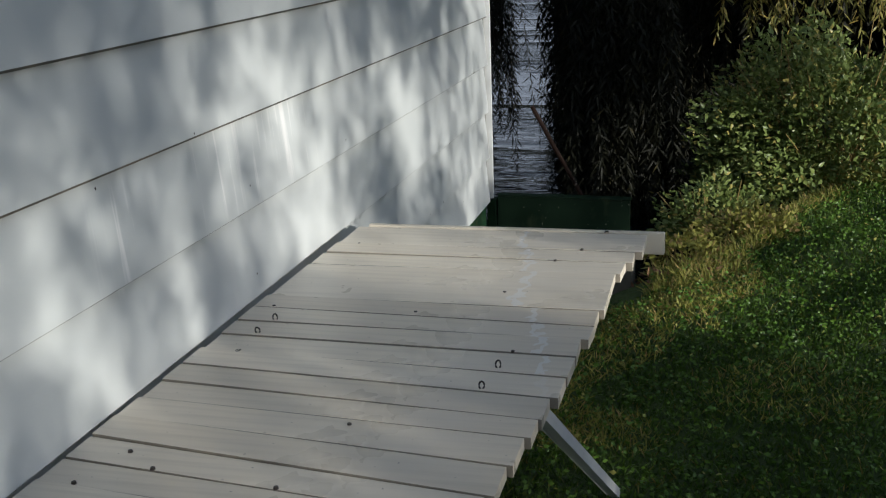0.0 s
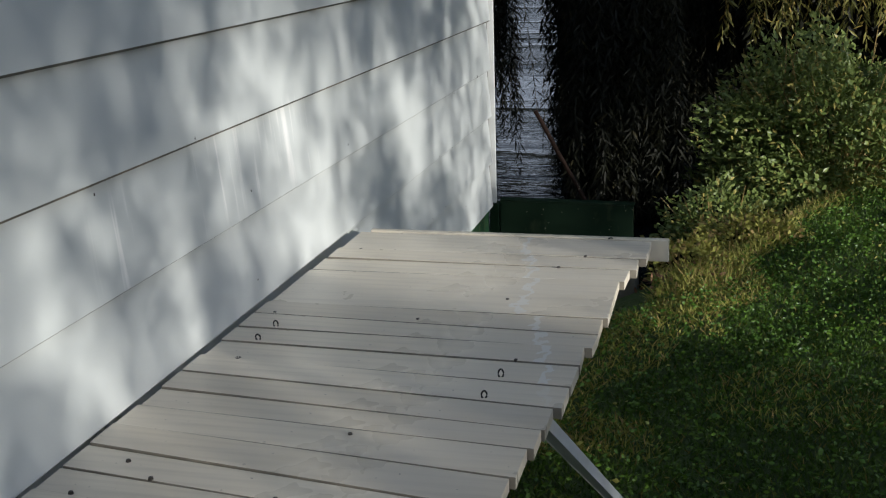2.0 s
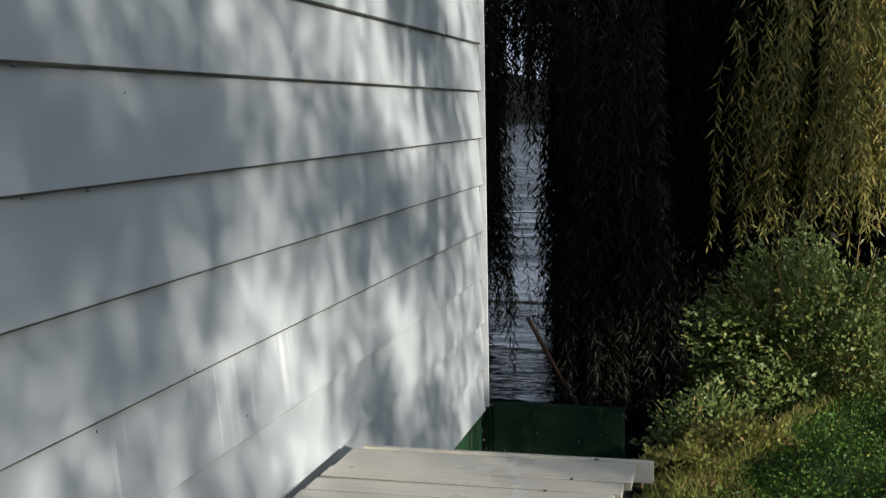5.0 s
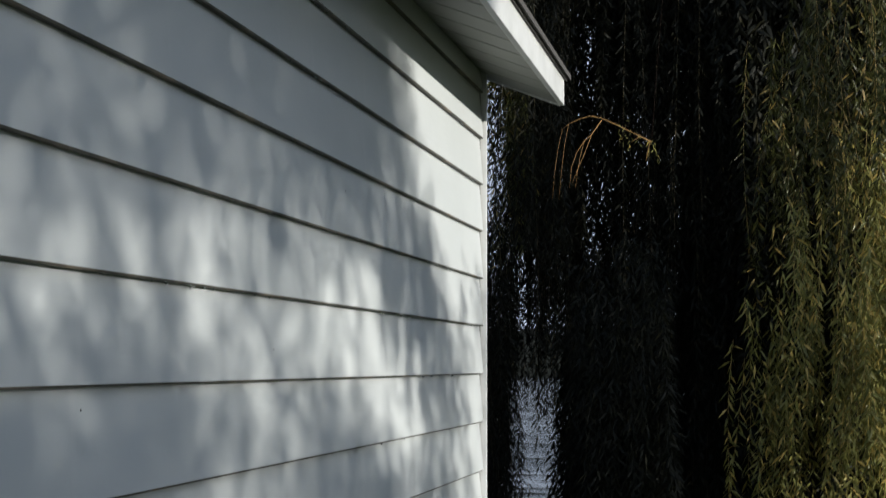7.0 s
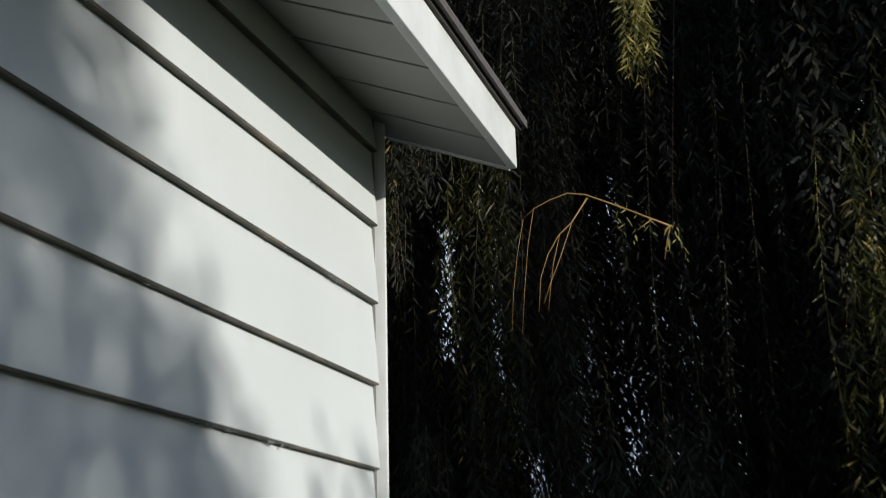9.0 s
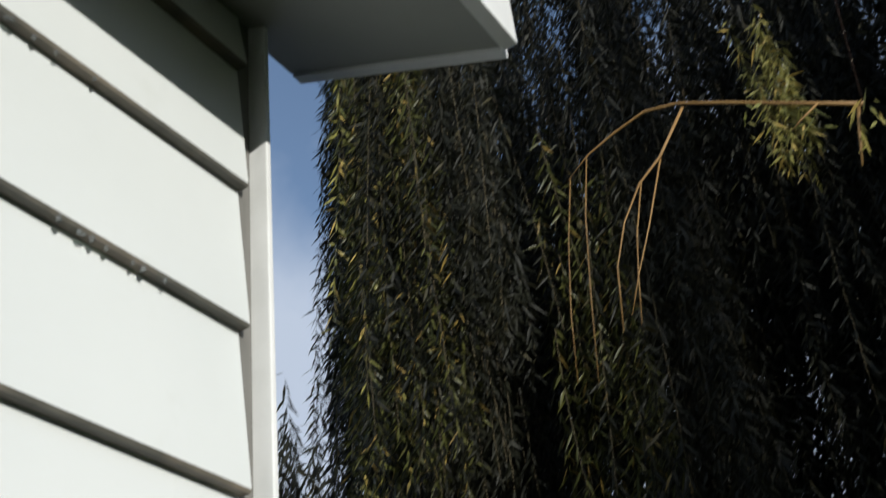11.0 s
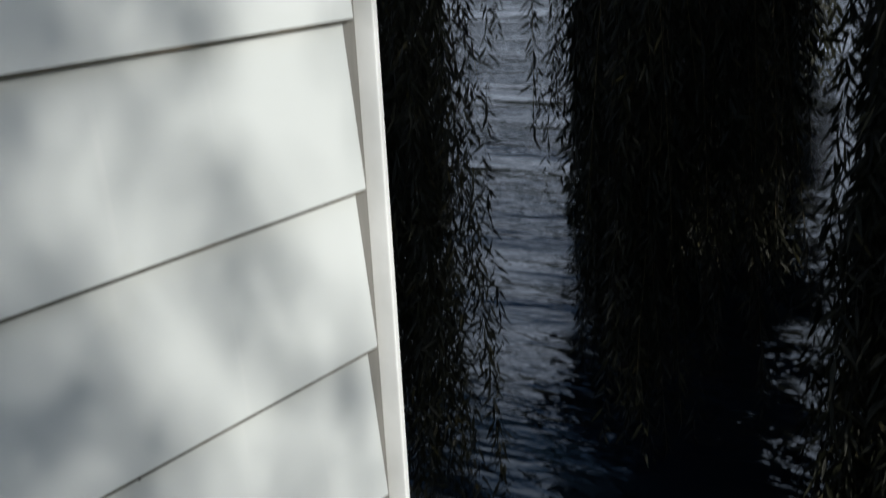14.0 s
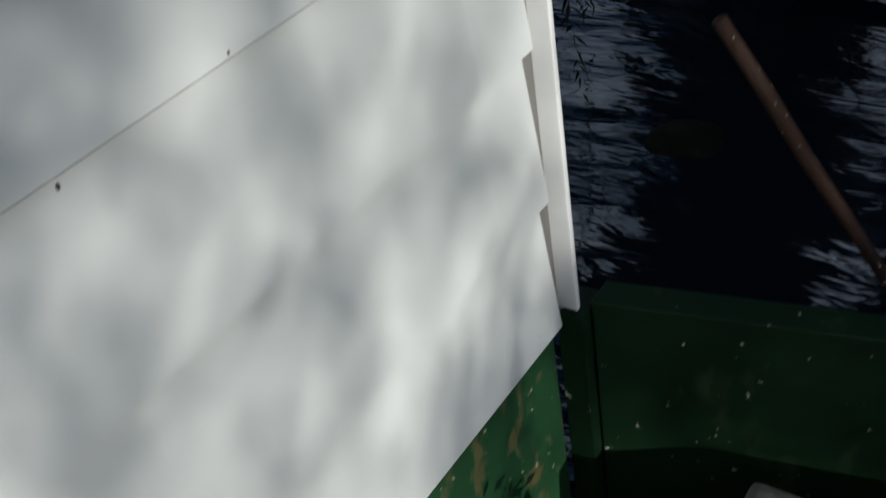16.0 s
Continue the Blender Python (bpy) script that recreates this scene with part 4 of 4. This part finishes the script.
curtain(region(4000, (-1.2, 0.2), (2.2, 5.5), lambda p, a, b: (a > A0 - 0.01) & (a < A1))[:70], (2.4, 4.0), (0.95, 1.6), "foliage", WILLOW_DARK, 0.020, 0.088, 0.0115)
# strip beside the corner
curtain(region(3000, (-1.2, 0.0), (2.2, 4.0), lambda p, a, b: (a > -0.222) & (a < A0 + 0.004))[:70], (1.4, 2.6), (-0.45, 0.4), "foliage", WILLOW_DARK, 0.018, 0.080, 0.0105)
# near curtain over the bank water
tiers(region(480, (0.0, 0.8), (1.5, 2.3), lambda p, a, b: (a > -0.146) & (b > -0.36) & (b < -0.08)), "foliage", WILLOW_DARK, LOW, 0.020, 0.088, 0.0120, ((0.3, 1.2), (1.0, 2.2)), (0.5, 0.5), stems=False)
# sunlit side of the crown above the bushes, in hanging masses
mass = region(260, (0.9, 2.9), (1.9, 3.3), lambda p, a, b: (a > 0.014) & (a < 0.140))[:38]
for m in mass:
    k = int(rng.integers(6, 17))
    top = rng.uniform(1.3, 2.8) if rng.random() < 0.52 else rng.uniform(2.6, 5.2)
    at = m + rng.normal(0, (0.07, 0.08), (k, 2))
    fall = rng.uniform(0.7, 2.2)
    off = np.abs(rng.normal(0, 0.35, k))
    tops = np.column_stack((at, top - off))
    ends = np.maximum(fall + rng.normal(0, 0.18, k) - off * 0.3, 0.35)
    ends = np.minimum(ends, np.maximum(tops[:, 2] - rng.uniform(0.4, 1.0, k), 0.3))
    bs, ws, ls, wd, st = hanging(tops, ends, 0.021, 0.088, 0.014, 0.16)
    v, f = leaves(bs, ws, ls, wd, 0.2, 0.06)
    # leaf colour by height: sunlit tone below, half-lit tone above
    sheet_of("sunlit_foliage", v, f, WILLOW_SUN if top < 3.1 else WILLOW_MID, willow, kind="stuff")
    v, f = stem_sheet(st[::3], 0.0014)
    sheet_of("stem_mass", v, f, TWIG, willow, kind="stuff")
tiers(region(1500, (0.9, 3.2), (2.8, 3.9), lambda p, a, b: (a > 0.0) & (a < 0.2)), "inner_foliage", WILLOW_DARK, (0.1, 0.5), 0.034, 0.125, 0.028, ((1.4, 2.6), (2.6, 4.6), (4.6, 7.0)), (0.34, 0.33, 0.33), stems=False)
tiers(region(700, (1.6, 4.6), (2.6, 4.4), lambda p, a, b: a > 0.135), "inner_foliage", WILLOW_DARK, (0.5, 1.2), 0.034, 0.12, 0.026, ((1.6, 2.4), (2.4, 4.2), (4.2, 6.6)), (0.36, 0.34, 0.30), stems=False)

# bare yellow branch crossing the crown, with whips hanging from it
boughs = [
    ([(0.69, 0.35, 2.395), (0.608, 0.352, 2.441), (0.532, 0.35, 2.482), (0.466, 0.348, 2.515), (0.417, 0.35, 2.527), (0.366, 0.352, 2.515), (0.322, 0.35, 2.496), (0.286, 0.35, 2.468)], (0.0042, 0.0036, 0.0032, 0.0032, 0.0030, 0.0026, 0.0018, 0.0010)),
    ([(0.47, 0.35, 2.506), (0.424, 0.345, 2.440), (0.388, 0.342, 2.409), (0.356, 0.340, 2.358), (0.333, 0.340, 2.295), (0.323, 0.340, 2.200)], (0.0032, 0.0032, 0.0026, 0.0018, 0.0014, 0.0008)),
    ([(0.423, 0.347, 2.437), (0.386, 0.348, 2.344), (0.355, 0.350, 2.276), (0.336, 0.350, 2.226)], (0.0018, 0.0016, 0.0012, 0.0008)),
    ([(0.391, 0.343, 2.412), (0.371, 0.336, 2.332), (0.360, 0.336, 2.270), (0.350, 0.336, 2.200)], (0.0016, 0.0013, 0.0010, 0.0007)),
    ([(0.684, 0.35, 2.397), (0.673, 0.350, 2.357), (0.663, 0.350, 2.310)], (0.0034, 0.0028, 0.0016)),
    ([(0.640, 0.35, 2.424), (0.612, 0.345, 2.405), (0.598, 0.345, 2.395)], (0.0022, 0.0016, 0.0008)),
    ([(0.320, 0.35, 2.494), (0.300, 0.352, 2.40), (0.285, 0.352, 2.28), (0.272, 0.352, 2.15)], (0.0012, 0.0010, 0.0009, 0.0006)),
    ([(0.290, 0.35, 2.470), (0.268, 0.352, 2.37), (0.252, 0.352, 2.26), (0.244, 0.352, 2.16)], (0.0011, 0.0009, 0.0008, 0.0006)),
]
bm = bmesh.new()
for points, radii in boughs:
    tube(points, [r * 0.72 for r in radii], 6, bm)
part("branch", bm, WHIP, willow, "bare yellow-barked branch", True)
part("withy", tube([(1.9, 3.0, 8.0), (1.1, 1.2, 6.4), (0.76, 0.45, 4.2), (0.735, 0.37, 3.5), (0.752, 0.36, 3.1), (0.715, 0.36, 2.7), (0.69, 0.35, 2.40)], [0.012, 0.006, 0.0012, 0.0006, 0.0005, 0.0005, 0.0008], 5), STICK, willow, "", True)
tuft = np.array([(0.672, 0.35, 2.39), (0.69, 0.36, 2.40), (0.60, 0.345, 2.45), (0.56, 0.36, 2.48)])
bs, ws, ls, wd, st = hanging(np.repeat(tuft, 2, 0) + rng.normal(0, 0.012, (8, 3)), rng.uniform(0.04, 0.11, 8), 0.014, 0.030, 0.005, 0.3)
v, f = leaves(bs, ws, ls, wd, 0.2, 0.06)
sheet_of("foliage", v, f, WILLOW_SUN, willow, kind="stuff")

# ---- unseen willow on the lawn, whose shade falls on the wall ----
shade_tree = empty("lawn_willow", "tall weeping willow on the lawn casting dappled shade", "tree", (8.6, -14.5, LAWN_Z))
part("trunk", tube([(8.6, -14.5, -0.4), (8.5, -14.4, 1.5), (8.5, -14.2, 4.2), (8.4, -13.6, 6.4)], [0.42, 0.34, 0.3, 0.2], 12), BARK, shade_tree, "", True)
for e in ((7.4, -5.5, 6.6), (7.2, -9.5, 6.4), (9.5, -12.0, 7.6), (6.8, -16.6, 7.0)):
    part("limb", tube([(8.5, -14.2, 4.2), (8.3, -13.2, 6.2), e], [0.16, 0.12, 0.05], 8), BARK, shade_tree, "", True)
n = 25000
P = np.stack((rng.uniform(6.8, 8.0, n), rng.uniform(-8.0, -0.7, n), rng.uniform(0.4, 5.0, n)), 1)
clump = np.array([noise.noise((y * 1.75 + z * 0.8, z * 1.45, 7.0)) + 0.45 * noise.noise((y * 3.4 + z * 2.0, z * 2.9, 2.0)) for x, y, z in P])
edge = np.interp(P[:, 1], (-8.0, -4.2, -3.2, -2.2, -1.5), (-0.27, -0.20, -0.08, -0.06, 0.0)) - np.where(P[:, 1] < -2.9, 0.62, 0.0) * np.clip((P[:, 2] - 3.5) / 0.7, 0, 1)
streak = np.array([noise.noise((y * 4.6 + z * 1.3, z * 0.9, 4.0)) for x, y, z in P])
corner = (P[:, 1] > -3.0) & (P[:, 2] < 2.6)
clump = np.where(corner, 0.45 * clump + 0.95 * streak, clump)
edge = edge + np.where(P[:, 1] < -2.1, -0.02, 0.15) * corner + 0.10 * ((P[:, 1] < -3.0) & (P[:, 2] > 2.6) & (P[:, 2] < 3.7)) + 0.06 * ((P[:, 1] < -4.2) & (P[:, 2] > 2.1) & (P[:, 2] < 2.65)) - 0.12 * ((P[:, 1] < -3.9) & (P[:, 2] > 2.7) & (P[:, 2] < 3.15))
edge = edge + 0.09 * ((P[:, 2] < 3.7) & (P[:, 1] > -5.0))
low = np.interp(P[:, 1], (-8.0, -3.3, -2.8, -2.0, -1.4), (0.5, 0.7, 1.62, 1.72, 1.80))
high = np.interp(P[:, 1], (-8.0, -3.3, -2.5, -1.4), (5.0, 5.0, 3.75, 3.6))
# low clump added to keep the sun off the green wall
hang = (P[:, 1] > -1.55) & (P[:, 1] < -1.02) & (P[:, 2] < 1.85) & (P[:, 2] > 1.60)
P = P[((clump > edge) & (P[:, 2] > low) & (P[:, 2] < high) & (P[:, 1] < -1.45)) | hang]
P[:, 1] -= 2.7
thin = ((P[:, 1] > -6.9) & (P[:, 1] < -5.9) & (P[:, 2] > 3.15) & (P[:, 2] < 3.75)) | ((P[:, 1] < -6.8) & (P[:, 2] > 2.3) & (P[:, 2] < 2.85))
thin |= (P[:, 1] > -4.85) & (P[:, 2] > 2.7) & (P[:, 2] < 3.35)
thin |= (P[:, 1] > -5.1) & (P[:, 1] < -4.7) & (P[:, 2] > 2.1) & (P[:, 2] < 2.6)
P = P[~(thin & (rng.random(len(P)) < 0.55))]
# extra blocks of unseen foliage, each added to shade one area
Q = np.stack((rng.uniform(6.8, 8.0, 2500), rng.uniform(-3.1, -1.85, 2500), rng.uniform(1.95, 4.8, 2500)), 1)
R2 = np.stack((rng.uniform(6.8, 8.0, 2000), rng.uniform(-7.2, -4.7, 2000), rng.uniform(0.75, 1.42, 2000)), 1)
S1 = np.stack((rng.uniform(6.8, 8.0, 2600), rng.uniform(-1.9, -1.45, 2600), rng.uniform(2.3, 7.2, 2600)), 1)
S2 = np.stack((rng.uniform(6.8, 8.0, 1700), rng.uniform(-0.9, 0.9, 1700), rng.uniform(5.2, 7.8, 1700)), 1)
R3 = np.stack((rng.uniform(6.8, 8.0, 1100), rng.uniform(-7.4, -5.6, 1100), rng.uniform(4.0, 5.2, 1100)), 1)
R4 = np.stack((rng.uniform(6.8, 8.0, 60), rng.uniform(-5.02, -4.74, 60), rng.uniform(2.66, 2.92, 60)), 1)
R5 = np.stack((rng.uniform(6.8, 8.0, 300), rng.uniform(-7.55, -6.75, 300), rng.uniform(2.95, 3.32, 300)), 1)
S4 = np.stack((rng.uniform(6.8, 8.0, 1000), rng.uniform(-3.78, -3.2, 1000), rng.uniform(1.6, 3.7, 1000)), 1)
P = np.concatenate((P, Q, R2, R3, R4, R5, S1, S2, S4))
# long single withies whose shade falls as soft streaks by the corner
at = np.repeat(np.array((-4.44, -4.53, -4.60, -4.68, -4.77, -4.86, -4.97, -5.10)), 4)
T = np.stack((rng.uniform(6.8, 8.0, 32), at + rng.normal(0, 0.014, 32), rng.uniform(2.2, 2.95, 32)), 1)
fall = np.concatenate((rng.uniform(0.12, 0.36, len(P)), rng.uniform(0.35, 0.8, 32)))
P = np.concatenate((P, T))
b, w, l, wd, st = hanging(P, fall, 0.042, 0.10, 0.023)
v, f = leaves(b, w, l, wd, 0.2, 0.06)
sheet_of("foliage", v, f, WILLOW_SUN, shade_tree, kind="stuff")
